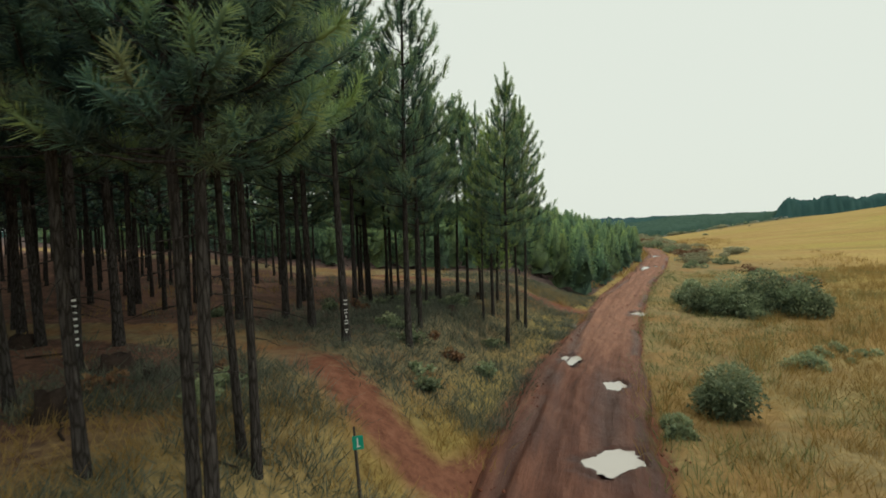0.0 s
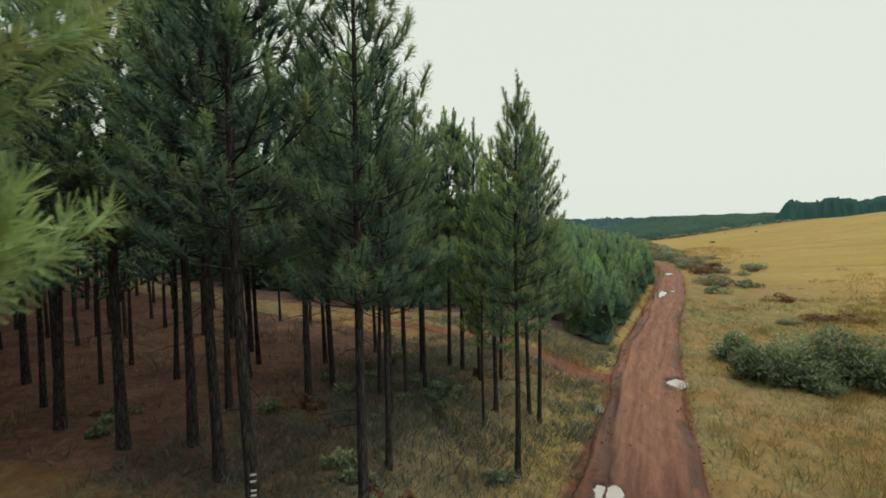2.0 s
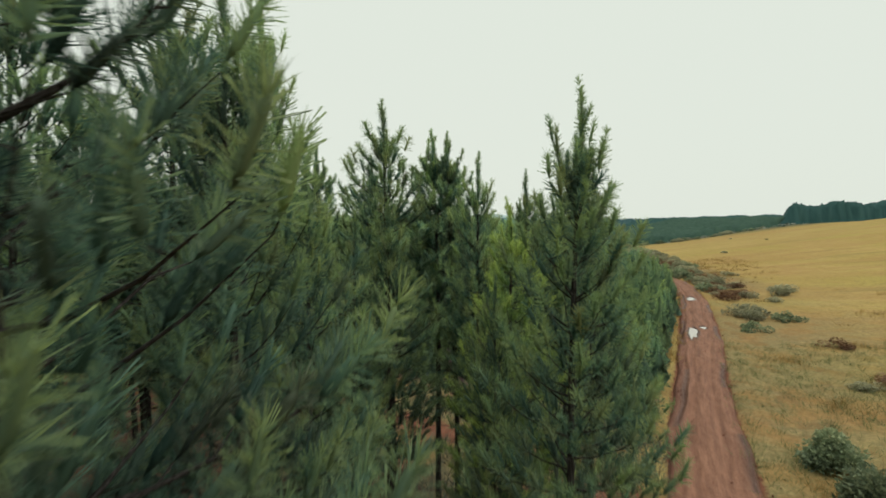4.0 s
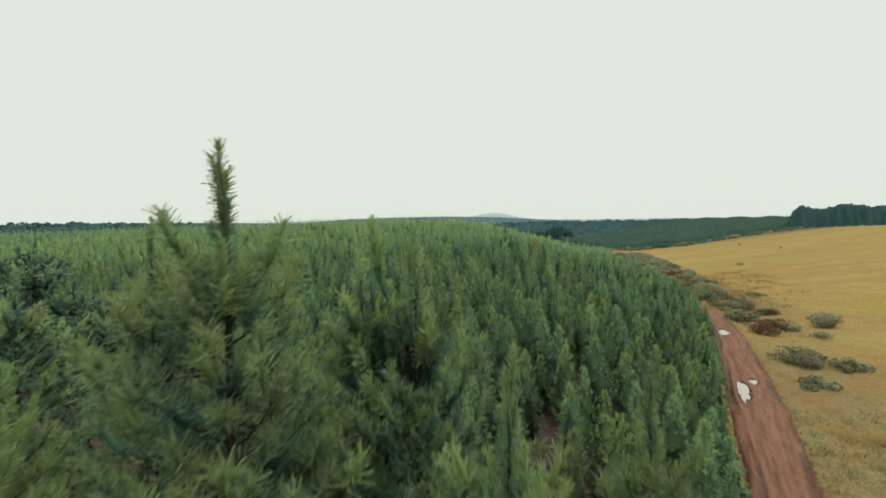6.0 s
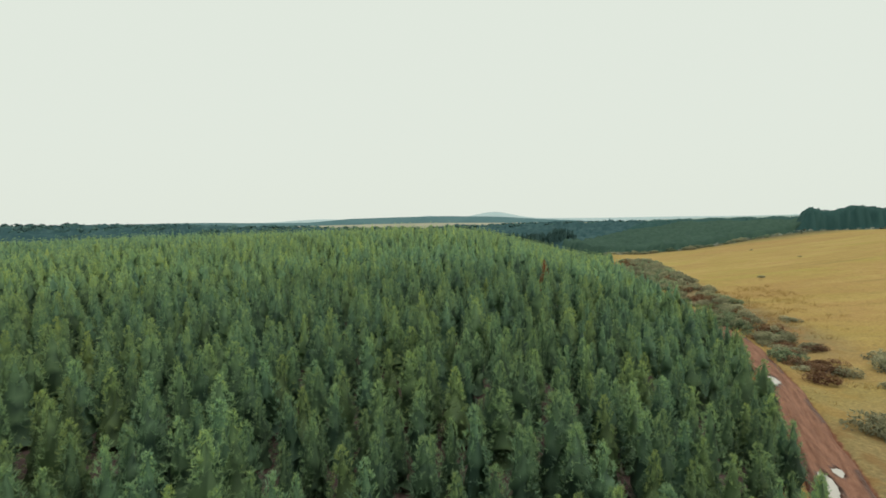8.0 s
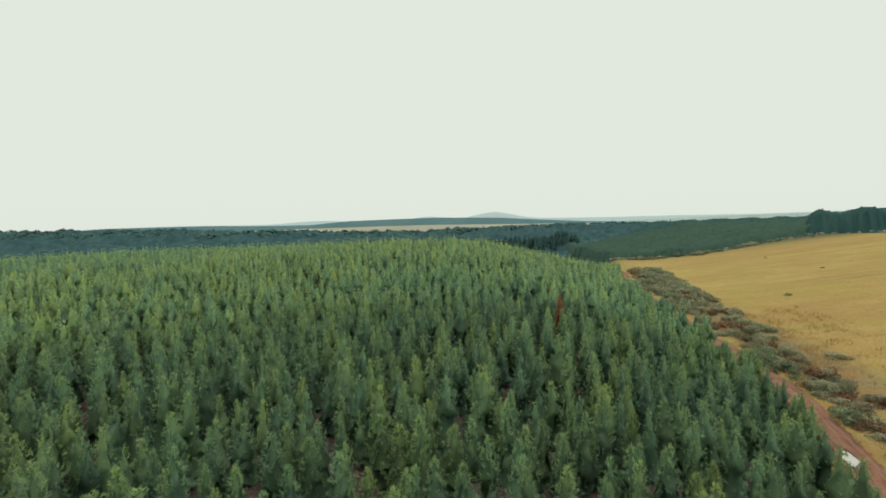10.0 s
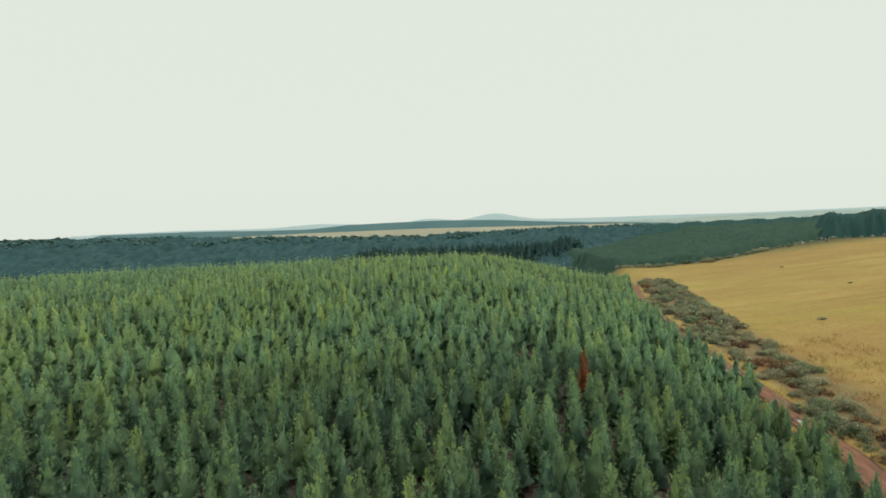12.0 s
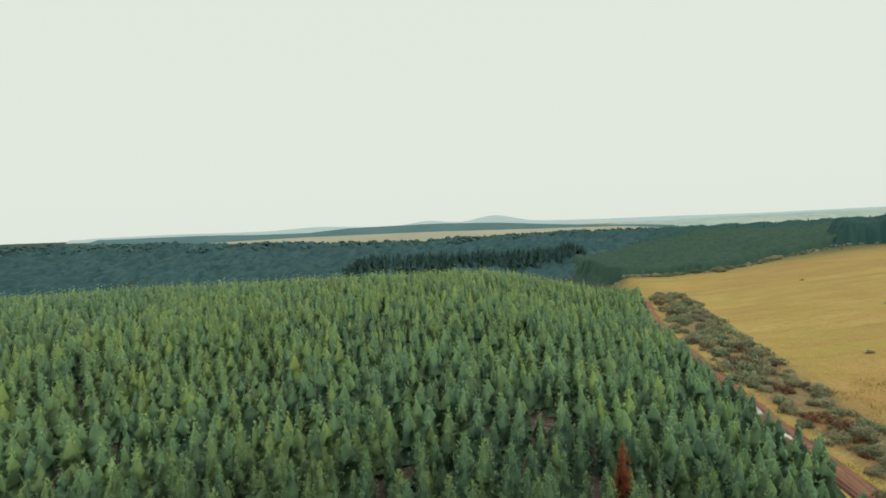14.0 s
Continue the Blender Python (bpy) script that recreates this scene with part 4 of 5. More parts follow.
def build_tall_stand():
    rng = np.random.default_rng(5)
    for x, y, top, kind, wide, *lean in TALL_SPOTS:
        pr = tall[kind]
        ob, used = pr[int(rng.integers(len(pr)))]
        hgt = top - z_at(x, y)
        tilt = (-lean[1] / hgt, lean[0] / hgt) if lean else (rng.normal() * 0.012, rng.normal() * 0.012)
        made = place_tree(ob, x, y, hgt, H0, rng.random() * 6.283, wide, used, tilt)
        if (x, y) in ((-1.75, 19.9), (-8.05, 16.8)):
            tagged(made, "tall pine with worn white painted marks on its trunk")
            marked.append(made)
    for x, y, top, kind, wide, *lean in TALL_TOPS:
        pr = tall[kind]
        ob, used = pr[int(rng.integers(len(pr)))]
        crown = next(c for c in ob.children if c.name.startswith("crown"))
        turn, tilt = rng.random() * 6.283, (rng.normal() * 0.012, rng.normal() * 0.012)
        if lean:
            tilt = (-lean[1] / 11, lean[0] / 11)
        tip = max((vert.co for vert in crown.data.vertices), key=lambda c: c.z)
        fx, fy = x, y
        for _ in range(3):
            hgt = top - z_at(fx, fy)
            k = hgt / H0
            over = Matrix.Rotation(tilt[0], 3, "X") @ Matrix.Rotation(tilt[1], 3, "Y") @ Matrix.Rotation(turn, 3, "Z") @ Vector((tip.x * k * wide, tip.y * k * wide, hgt))
            fx, fy = x - over.x, y - over.y
        made = place_tree(ob, fx, fy, hgt, H0, turn, wide, used, tilt)
        if kind == "lime":
            tagged(made, "small bright lime-green pine between dark tall pines")
    taken = [(s[0], s[1]) for s in TALL_SPOTS + TALL_TOPS]
    # rows of the stand behind; those below y = 13 and left of view are unseen, added to block skylight
    for gy in np.arange(-1.5, 70, 2.7):
        for gx in np.arange(-70, -5, 2.65):
            x, y = gx + rng.normal() * 0.35, gy + rng.normal() * 0.35
            if stand_mask(x, y) < 0.9 or path_distance(np.array(x), np.array(y), SIDE_TRACK) < 1.5 or (x > -10.5 and 2 < y < 18.5 and x > 1.5 - 0.95 * (y - 3)) or x < -14 - 0.9 * (y - 3) or (y < 13 and (x > -7 or x > -3 - 0.85 * (y - 3))):
                continue
            if min(math.hypot(x - a, y - b) for a, b in taken) < 1.9:
                continue
            taken.append((x, y))
            pr = tall["edge" if x > -11 and y < 26 else ("screen" if x > -13 and y < 40 else "back")]
            ob, used = pr[int(rng.integers(len(pr)))]
            place_tree(ob, x, y, (12.6 if y < 27 or (x < -13 and y < 33) else 8.6) + rng.random() * 2.0, H0, rng.random() * 6.283, 0.9 + 0.3 * rng.random(), used)


build_tall_stand()

# ---- young plantation ----
YH = 4.6


def young_thing(seed, warm):
    ob = new("young_pine")
    ob.empty_display_size = 0.2
    tv, tf = tube([[0, 0, -0.1], [0.03, 0, 1.5], [0, 0.02, 3.0], [0, 0, 4.1]], [0.06, 0.045, 0.025, 0.01], 6)
    part("trunk", smooth_faces(mesh_from("trunk", tv, tf, BARK)), ob)
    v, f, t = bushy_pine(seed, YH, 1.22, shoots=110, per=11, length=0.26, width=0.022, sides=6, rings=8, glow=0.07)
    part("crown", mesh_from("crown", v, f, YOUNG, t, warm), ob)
    return tagged(ob, "young bushy plantation pine with pale green tips", "pine tree", "young pines of the plantation")


def build_plantation():
    rng = np.random.default_rng(9)
    near = [(young_thing(41 + i, w), [False]) for i, w in enumerate((0.0, 0.15, 0.3, 0.3, 0.45, 0.6, 0.8, 0.1))]
    gx, gy = np.meshgrid(np.arange(-240, 75, 1.82), np.arange(43, 275, 1.88), indexing="ij")
    gx = gx + 0.23 * (gy - 43)
    x = gx.ravel() + rng.normal(size=gx.size) * 0.33
    y = gy.ravel() + rng.normal(size=gx.size) * 0.42
    keep = (young_mask(x, y) > 0.6) & (rng.random(x.size) > 0.05) & (x > -10 - 0.85 * (y - 30)) & (np.hypot(x - 14.2, y - 119.5) > 2.6)
    keep &= np.hypot(x - 15.9, y - 107.2) > 1.2
    x, y = x[keep], y[keep]
    h = 4.3 + 0.55 * rng.normal(size=x.size) + 0.25 * ripple(x, y)
    h = np.clip(h, 2.6, 5.8)
    h = np.where(np.hypot(x - 15.9, y - 107.2) < 3, h * 0.8, h)
    z = land(x, y)
    wide = 0.8 + 0.4 * rng.random(x.size)
    order = np.argsort(np.hypot(x - 6, (y - 44) * 1.0))
    x, y, h, z, wide = x[order], y[order], h[order], z[order], wide[order]
    first = 290
    for i in range(first):
        ob, used = near[int(rng.integers(8))]
        place_tree(ob, float(x[i]), float(y[i]), float(h[i]), YH, rng.random() * 6.283, float(wide[i]), used)
    rest = np.stack([x, y, z, h / YH, wide], 1)[first:]
    dist = np.hypot(rest[:, 0] - 6, rest[:, 1] - 44)
    mid, far, last = rest[dist < 70], rest[(dist >= 70) & (dist < 120)], rest[dist >= 120]
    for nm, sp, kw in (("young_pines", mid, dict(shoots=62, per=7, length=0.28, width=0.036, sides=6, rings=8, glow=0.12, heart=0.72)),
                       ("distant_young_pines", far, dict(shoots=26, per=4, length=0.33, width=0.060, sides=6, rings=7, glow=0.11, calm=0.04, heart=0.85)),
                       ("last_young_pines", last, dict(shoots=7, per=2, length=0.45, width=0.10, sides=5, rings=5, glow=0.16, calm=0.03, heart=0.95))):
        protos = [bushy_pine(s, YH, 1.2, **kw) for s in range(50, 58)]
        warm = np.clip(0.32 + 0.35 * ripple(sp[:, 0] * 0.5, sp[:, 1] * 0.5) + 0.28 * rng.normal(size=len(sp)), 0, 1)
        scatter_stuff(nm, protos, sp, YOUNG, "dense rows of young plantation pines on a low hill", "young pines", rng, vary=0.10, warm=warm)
    tr = [tube([[0, 0, -0.1], [0.03, 0, 1.5], [0, 0, 3.4]], [0.06, 0.045, 0.01], 4) for _ in range(1)]
    tv, tf = tr[0]
    tf = np.concatenate([tf[:, [0, 1, 2]], tf[:, [0, 2, 3]]])
    scatter_stuff("young_pine_trunks", [(tv, tf, np.full(len(tv), 0.5))], mid, BARK, "thin trunks of young plantation pines", "trunks", rng)
    rv, rf, rt = bushy_pine(71, YH, 1.0, shoots=110, per=10, length=0.28, width=0.020, sides=6, rings=8, glow=0.2)
    red = new("dead_pine")
    red.empty_display_size = 0.2
    part("trunk", smooth_faces(mesh_from("trunk", *tube([[0, 0, -0.1], [0.03, 0, 1.5], [0, 0, 3.9]], [0.06, 0.045, 0.012], 6), BARK)), red)
    part("crown", mesh_from("crown", rv, rf, DEAD, rt), red)
    tagged(red, "dead young pine with rust-red needles among green ones", "pine tree")
    place_tree(red, 15.93, 107.2, 5.2, YH, 1.0, 0.95, [False])


build_plantation()


# ---- distance ----
def spire(seed, H, R, n):
    """A far conifer: jagged sprays round a stem."""
    rng = np.random.default_rng(seed)
    s = np.sort(rng.random(n))
    a = rng.random(n) * 6.283
    r = R * (1 - s) ** 0.8 + 0.1
    z = H * (0.12 + 0.8 * s)
    out = np.stack([np.cos(a), np.sin(a), 0 * a], 1)
    side = np.stack([-np.sin(a), np.cos(a), 0 * a], 1) * (r * 0.55)[:, None]
    p = np.stack([0 * a, 0 * a, z], 1)
    v = np.stack([p + out * r[:, None] - [0, 0, 0.12 * H] - side, p + out * r[:, None] - [0, 0, 0.10 * H] + side, p + [0, 0, 0.16 * H]], 1).reshape(-1, 3)
    v[-1] = (0, 0, H)
    return v, np.arange(3 * n).reshape(-1, 3), np.repeat(np.clip(0.25 + 0.5 * s + 0.12 * rng.normal(size=n), 0, 1), 3)


def lump(seed, R, n):
    """A far round-headed tree."""
    rng = np.random.default_rng(seed)
    u = rng.normal(size=(n, 3))
    u /= np.linalg.norm(u, axis=1)[:, None]
    u[:, 2] = np.abs(u[:, 2])
    p = u * R * [1, 1, 1.1] * (0.75 + 0.3 * rng.random((n, 1)))
    w = rng.normal(size=(n, 3))
    b = np.cross(u, w)
    b /= np.linalg.norm(b, axis=1)[:, None]
    c = np.cross(u, b)
    v = np.stack([p - b * R * 0.4, p + b * R * 0.4, p + c * R * 0.6 + u * R * 0.1], 1).reshape(-1, 3)
    # upward-facing sprays toned paler: light from above painted into the crown
    return v, np.arange(3 * n).reshape(-1, 3), np.repeat(np.clip(0.15 + 0.6 * u[:, 2] + 0.1 * rng.normal(size=n), 0, 1), 3)


def build_far_woods():
    rng = np.random.default_rng(17)

    def spots(n, x0, x1, y0, y1, ok, k0=0.8, k1=1.2):
        x, y = x0 + (x1 - x0) * rng.random(n), y0 + (y1 - y0) * rng.random(n)
        m = ok(x, y)
        x, y = x[m], y[m]
        return np.stack([x, y, land(x, y) - 0.3, k0 + (k1 - k0) * rng.random(len(x)), 0.8 + 0.4 * rng.random(len(x))], 1)

    sp = [spire(s, 12, 2.3, 26) for s in (1, 2, 3, 4, 5)]
    tiny = [spire(s, 12, 3.0, 11) for s in (6, 7, 8, 9, 10)]
    lp = [lump(s, 4.5, 34) for s in (1, 2, 3, 4)]
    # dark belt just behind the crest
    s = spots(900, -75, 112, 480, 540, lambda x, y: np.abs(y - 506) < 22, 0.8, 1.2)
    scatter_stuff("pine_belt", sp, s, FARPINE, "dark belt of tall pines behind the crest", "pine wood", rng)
    # plantation hill on the far side of the grassland, the dark spur behind it and the taller corner block
    edge = lambda x: np.interp(x, [70, 102, 140, 208, 240, 420, 640], [372, 360, 341, 366, 376, 425, 480])
    spur = lambda x: 475 + 0.66 * (x - 100)

    def canopy(name, x0, x1, y0, y1, step, inside, height, rough, mat, label):
        """A closed far plantation: a canopy of packed tree tops that falls to the ground at its edges."""
        gx, gy = np.arange(x0, x1, step), np.arange(y0, y1, step)
        X, Y = np.meshgrid(gx, gy, indexing="ij")
        X, Y = X + rng.normal(size=X.shape) * step * 0.22, Y + rng.normal(size=X.shape) * step * 0.22
        peak = rng.random(X.shape)
        Z = land(X, Y) + height * inside(X, Y) - 3.0 * (1 - inside(X, Y)) + rough * (peak - 0.5) + 0.5 * rough * ripple(X * 2.3, Y * 2.1)
        # tone follows height: shade in hollows between the tops is painted in
        me = mesh_from(name, np.stack([X, Y, Z], -1).reshape(-1, 3), grid_faces(len(gx), len(gy)), mat, (0.15 + 0.7 * peak).ravel())
        tagged(part(name, me), label, "pine wood", kind="stuff")

    back = lambda x: np.minimum(spur(x), 560 + 0.2 * (x - 200))
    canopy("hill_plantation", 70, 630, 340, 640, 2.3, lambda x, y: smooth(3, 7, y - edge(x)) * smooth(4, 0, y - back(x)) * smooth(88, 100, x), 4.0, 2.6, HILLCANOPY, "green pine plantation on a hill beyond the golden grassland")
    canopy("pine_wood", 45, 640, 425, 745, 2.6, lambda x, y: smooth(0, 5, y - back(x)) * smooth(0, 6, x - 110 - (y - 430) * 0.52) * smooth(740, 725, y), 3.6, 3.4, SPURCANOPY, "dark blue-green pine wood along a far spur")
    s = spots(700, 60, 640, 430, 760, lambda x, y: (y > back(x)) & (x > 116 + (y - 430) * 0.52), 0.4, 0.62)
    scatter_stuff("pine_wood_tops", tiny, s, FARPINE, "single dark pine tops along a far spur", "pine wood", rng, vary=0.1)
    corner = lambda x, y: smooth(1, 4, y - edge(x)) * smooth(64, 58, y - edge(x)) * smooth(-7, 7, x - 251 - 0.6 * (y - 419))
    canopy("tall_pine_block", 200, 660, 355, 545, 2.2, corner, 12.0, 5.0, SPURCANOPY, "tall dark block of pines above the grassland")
    lps = [lump(s, 1.6, 14) for s in (5, 6, 7)]
    s = spots(6000, 84, 620, 330, 490, lambda x, y: np.abs(y - edge(x) - 1 - 2 * np.sin(x * 0.11)) < 4.5, 0.4, 1.0)
    scatter_stuff("edge_scrub", lps, s, FARSCRUB, "pale grey scrub between grassland and plantation", "scrub", rng)
    # wooded valley side: a closed canopy with single crowns along its top
    gx, gy = np.arange(-900, 300, 3.7), np.arange(415, 800, 3.7)
    X, Y = np.meshgrid(gx, gy, indexing="ij")
    X, Y = X + rng.normal(size=X.shape) * 0.9, Y + rng.normal(size=X.shape) * 0.9
    Z = land(X, Y) + 0.5 + 4.2 * rng.random(X.shape) ** 1.5 + 2.2 * (ripple(X * 1.3, Y * 1.3) + ripple(X * 2.9, Y * 2.3)) + 1.5 * np.sin(X * 0.05) * np.sin(Y * 0.07)
    top = 735 + 0.05 * X + 20 * np.sin(X * 0.013)
    Z = Z - 14 * smooth(top, top + 30, Y) - 10 * smooth(455, 420, Y) - 10 * smooth(-6, 14, X - 110 - (Y - 430) * 0.52)
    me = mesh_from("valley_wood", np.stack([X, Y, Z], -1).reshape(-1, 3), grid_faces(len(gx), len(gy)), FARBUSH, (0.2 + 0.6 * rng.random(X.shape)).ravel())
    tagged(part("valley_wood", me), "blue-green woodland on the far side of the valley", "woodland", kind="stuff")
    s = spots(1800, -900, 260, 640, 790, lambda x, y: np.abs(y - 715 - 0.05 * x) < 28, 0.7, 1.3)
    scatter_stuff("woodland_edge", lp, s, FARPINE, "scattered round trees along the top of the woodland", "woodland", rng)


def build_ridge(name, mat, label, dist, x0, x1, profile, depth=500):
    """A far hill range: a solid rounded ridge."""
    xs = np.linspace(x0, x1, 140)
    crest = profile(xs)
    rows = []
    for k, (o, h) in enumerate(((-depth * 0.5, -60), (-depth * 0.25, 0), (0, 1), (depth * 0.3, 0.6), (depth, -60))):
        z = crest * h if h > 0.1 else (crest * 0.45 - 5 if h == 0 else np.full_like(xs, h))
        rows.append(np.stack([xs, np.full_like(xs, dist + o), z], 1))
    v = np.concatenate(rows)
    n = len(xs)
    f = []
    for r in range(4):
        i = np.arange(n - 1) + r * n
        f.append(np.stack([i, i + 1, i + n + 1, i + n], 1))
    ob = part(name, smooth_faces(mesh_from(name, v, np.concatenate(f), mat)))
    return tagged(ob, label, "hills", kind="structure")


build_far_woods()


def far_profile(seed, base, amp, peaks=()):
    rng = np.random.default_rng(seed)
    ph = rng.random(6) * 6.283

    def f(x):
        z = base + amp * sum(np.sin(x * 0.0011 * (i + 1) + ph[i]) / (i + 1) for i in range(6))
        for px, w, h in peaks:
            z = z + h * np.exp(-((x - px) / w) ** 2)
        return z
    return f


def shaped(xs, zs, seed, amp):
    rough = far_profile(seed, 0, amp)
    return lambda x: np.interp(x, xs, zs) + rough(x * 4)


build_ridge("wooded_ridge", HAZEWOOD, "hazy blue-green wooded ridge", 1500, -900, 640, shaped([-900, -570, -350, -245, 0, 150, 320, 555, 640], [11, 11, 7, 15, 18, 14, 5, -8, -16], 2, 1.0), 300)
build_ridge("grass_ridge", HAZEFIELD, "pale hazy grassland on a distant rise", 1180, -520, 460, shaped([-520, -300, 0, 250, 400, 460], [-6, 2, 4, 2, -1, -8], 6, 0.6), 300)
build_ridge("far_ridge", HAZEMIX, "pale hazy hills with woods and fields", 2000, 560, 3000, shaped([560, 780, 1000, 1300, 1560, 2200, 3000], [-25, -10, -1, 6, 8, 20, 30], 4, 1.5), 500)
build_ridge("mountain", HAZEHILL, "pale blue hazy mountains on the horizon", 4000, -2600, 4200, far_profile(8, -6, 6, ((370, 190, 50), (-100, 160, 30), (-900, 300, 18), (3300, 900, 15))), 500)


# ---- shrubs along the road and in the grassland ----
GREEN_LABEL, GREY_LABEL, DRY_LABEL = "dense dark green leafy shrub in tall grass", "grey-green scrubby shrub beside the red road", "dry red-brown low scrub in golden grass"
bush_rng = np.random.default_rng(23)


def big_thicket():
    for i, (x, y, h, w) in enumerate([(17.0, 36.9, 2.2, 0.55), (18.1, 36.3, 2.9, 0.65), (19.2, 35.3, 2.2, 0.6), (20.1, 35.8, 3.0, 0.7), (21.0, 34.7, 2.3, 0.55), (21.7, 34.8, 2.6, 0.5), (22.3, 34.2, 1.6, 0.5), (18.8, 34.6, 1.3, 0.5), (17.9, 40.4, 2.0, 0.5)]):
        shrub_thing(100 + i, x, y, 11, w, h, 400, 0.115, SHRUB, GREEN_LABEL, "thicket of green shrubs")
    shrub_thing(120, 9.35, 18.7, 14, 0.55, 1.7, 300, 0.085, SHRUB, "round dark green shrub beside the rutted road")
    for i, (x, y, h, w) in enumerate([(7.6, 17.9, 0.45, 0.4), (7.3, 17.1, 0.35, 0.35), (14.8, 23.7, 0.7, 0.8), (17.4, 25.2, 0.5, 1.2)]):
        shrub_thing(130 + i, x, y, 8, w, h, 160, 0.09, SHRUB, "low dark green weeds in rank grass", "low weeds")
    made = 0
    while made < 34:
        x, y = -11 + 15 * bush_rng.random(), 11 + 24 * bush_rng.random()
        d = float(soft_curve(y)) - x
        if d < 3.2 or d > 17 or float(path_distance(np.array(x), np.array(y), SIDE_TRACK)) < 1.4:
            continue
        made += 1
        shrub_thing(600 + made, x, y, 6, 0.3 + 0.4 * bush_rng.random(), 0.3 + 0.35 * bush_rng.random(), 70, 0.08, SHRUB if made % 4 else DRYSHRUB, "low dark weeds among pine litter", "low weeds")


def shrub_kinds():
    out = {}
    for key, mat, label in (("green", SHRUB, GREEN_LABEL), ("grey", GREYSHRUB, GREY_LABEL), ("dry", DRYSHRUB, DRY_LABEL)):
        out[key] = [(shrub_thing(200 + 7 * i + len(key), 0, 0, 9, 1.35, 1.3, 105, 0.12, mat, label, "shrubs along the road"), [False]) for i in range(3)]
    return out


def put_shrub(kinds, key, x, y, k, flat=1.0):
    ob, used = kinds[key][int(bush_rng.integers(3))]
    m = Matrix.Translation((x, y, z_at(x, y) - 0.06)) @ Matrix.Rotation(bush_rng.random() * 6.283, 4, "Z")
    if used[0]:
        ob = copy_thing(ob, m)
    else:
        used[0] = True
        ob.matrix_basis = m
    ob.scale = (k, k, k * flat)


def road_scrub():
    kinds = shrub_kinds()
    for key, x, y, k, flat in [("green", 37.9, 93.6, 1.3, 0.9), ("grey", 46.2, 90.3, 1.6, 0.8), ("grey", 33.9, 75.0, 1.7, 0.75), ("green", 30.4, 68.0, 1.0, 0.9),
                               ("dry", 36.8, 85.6, 1.2, 0.8), ("grey", 41.2, 88.4, 1.1, 0.7), ("grey", 41.8, 84.2, 0.9, 0.7), ("grey", 33.4, 73.4, 1.2, 0.8),
                               ("green", 35.7, 72.4, 1.1, 0.9), ("grey", 49.4, 93.8, 1.5, 0.6), ("dry", 32.7, 60.6, 0.8, 0.9), ("dry", 32.1, 51.0, 1.4, 0.4),
                               ("grey", 27.4, 50.9, 0.8, 0.6), ("dry", 30.0, 51.5, 1.1, 0.45), ("grey", 50.3, 125.0, 1.1, 0.8), ("grey", 52.0, 114.6, 1.2, 0.6)]:
        put_shrub(kinds, key, x, y, k, flat)
    for i in range(26):
        y = 88 + 16 * bush_rng.random()
        put_shrub(kinds, "dry" if i % 3 else "grey", float(soft_curve(y)) + 2.6 + 5.5 * bush_rng.random() ** 1.3, y, 0.6 + 0.6 * bush_rng.random(), 0.6)
    far_spots = {"grey": [], "green": [], "dry": []}
    for i in range(370):
        y = 101 + 165 * bush_rng.random() ** 0.9
        width = np.interp(y, [100, 126, 144, 204, 268], [4.5, 8.0, 9.5, 14, 11])
        x = float(soft_curve(y)) + 1.9 + width * bush_rng.random()
        key = "grey" if bush_rng.random() < 0.62 else ("green" if bush_rng.random() < 0.82 else "dry")
        k, flat = 0.45 + 1.0 * bush_rng.random() ** 1.4, 0.75 + 0.5 * bush_rng.random()
        if y < 150:
            put_shrub(kinds, key, x, y, k, flat)
        else:
            far_spots[key].append((x, y, z_at(x, y) - 0.06, k, 1.0))
    for key, mat, label in (("grey", GREYSHRUB, "grey-green scrub along the road"), ("green", SHRUB, "dark green scrub along the road"), ("dry", DRYSHRUB, "red-brown dry scrub along the road")):
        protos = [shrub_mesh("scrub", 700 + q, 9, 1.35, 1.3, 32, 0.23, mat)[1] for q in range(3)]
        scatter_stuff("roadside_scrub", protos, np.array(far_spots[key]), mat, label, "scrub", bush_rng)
    # scattered bushes in the grassland and along its far edge
    for i in range(36):
        x = 100 + 105 * bush_rng.random()
        put_shrub(kinds, "grey" if i % 3 else "green", x, float(np.interp(x, [102, 140, 208], [357, 338, 363])) + 5 * bush_rng.random(), 1.0 + 1.3 * bush_rng.random(), 0.9)
    for x, y, k in [(139, 335, 2.2), (102, 356, 1.8), (108, 198, 0.55), (75.5, 161.3, 0.7), (130, 262, 0.6)]:
        put_shrub(kinds, "grey", x, y, k, 0.8)


big_thicket()
road_scrub()


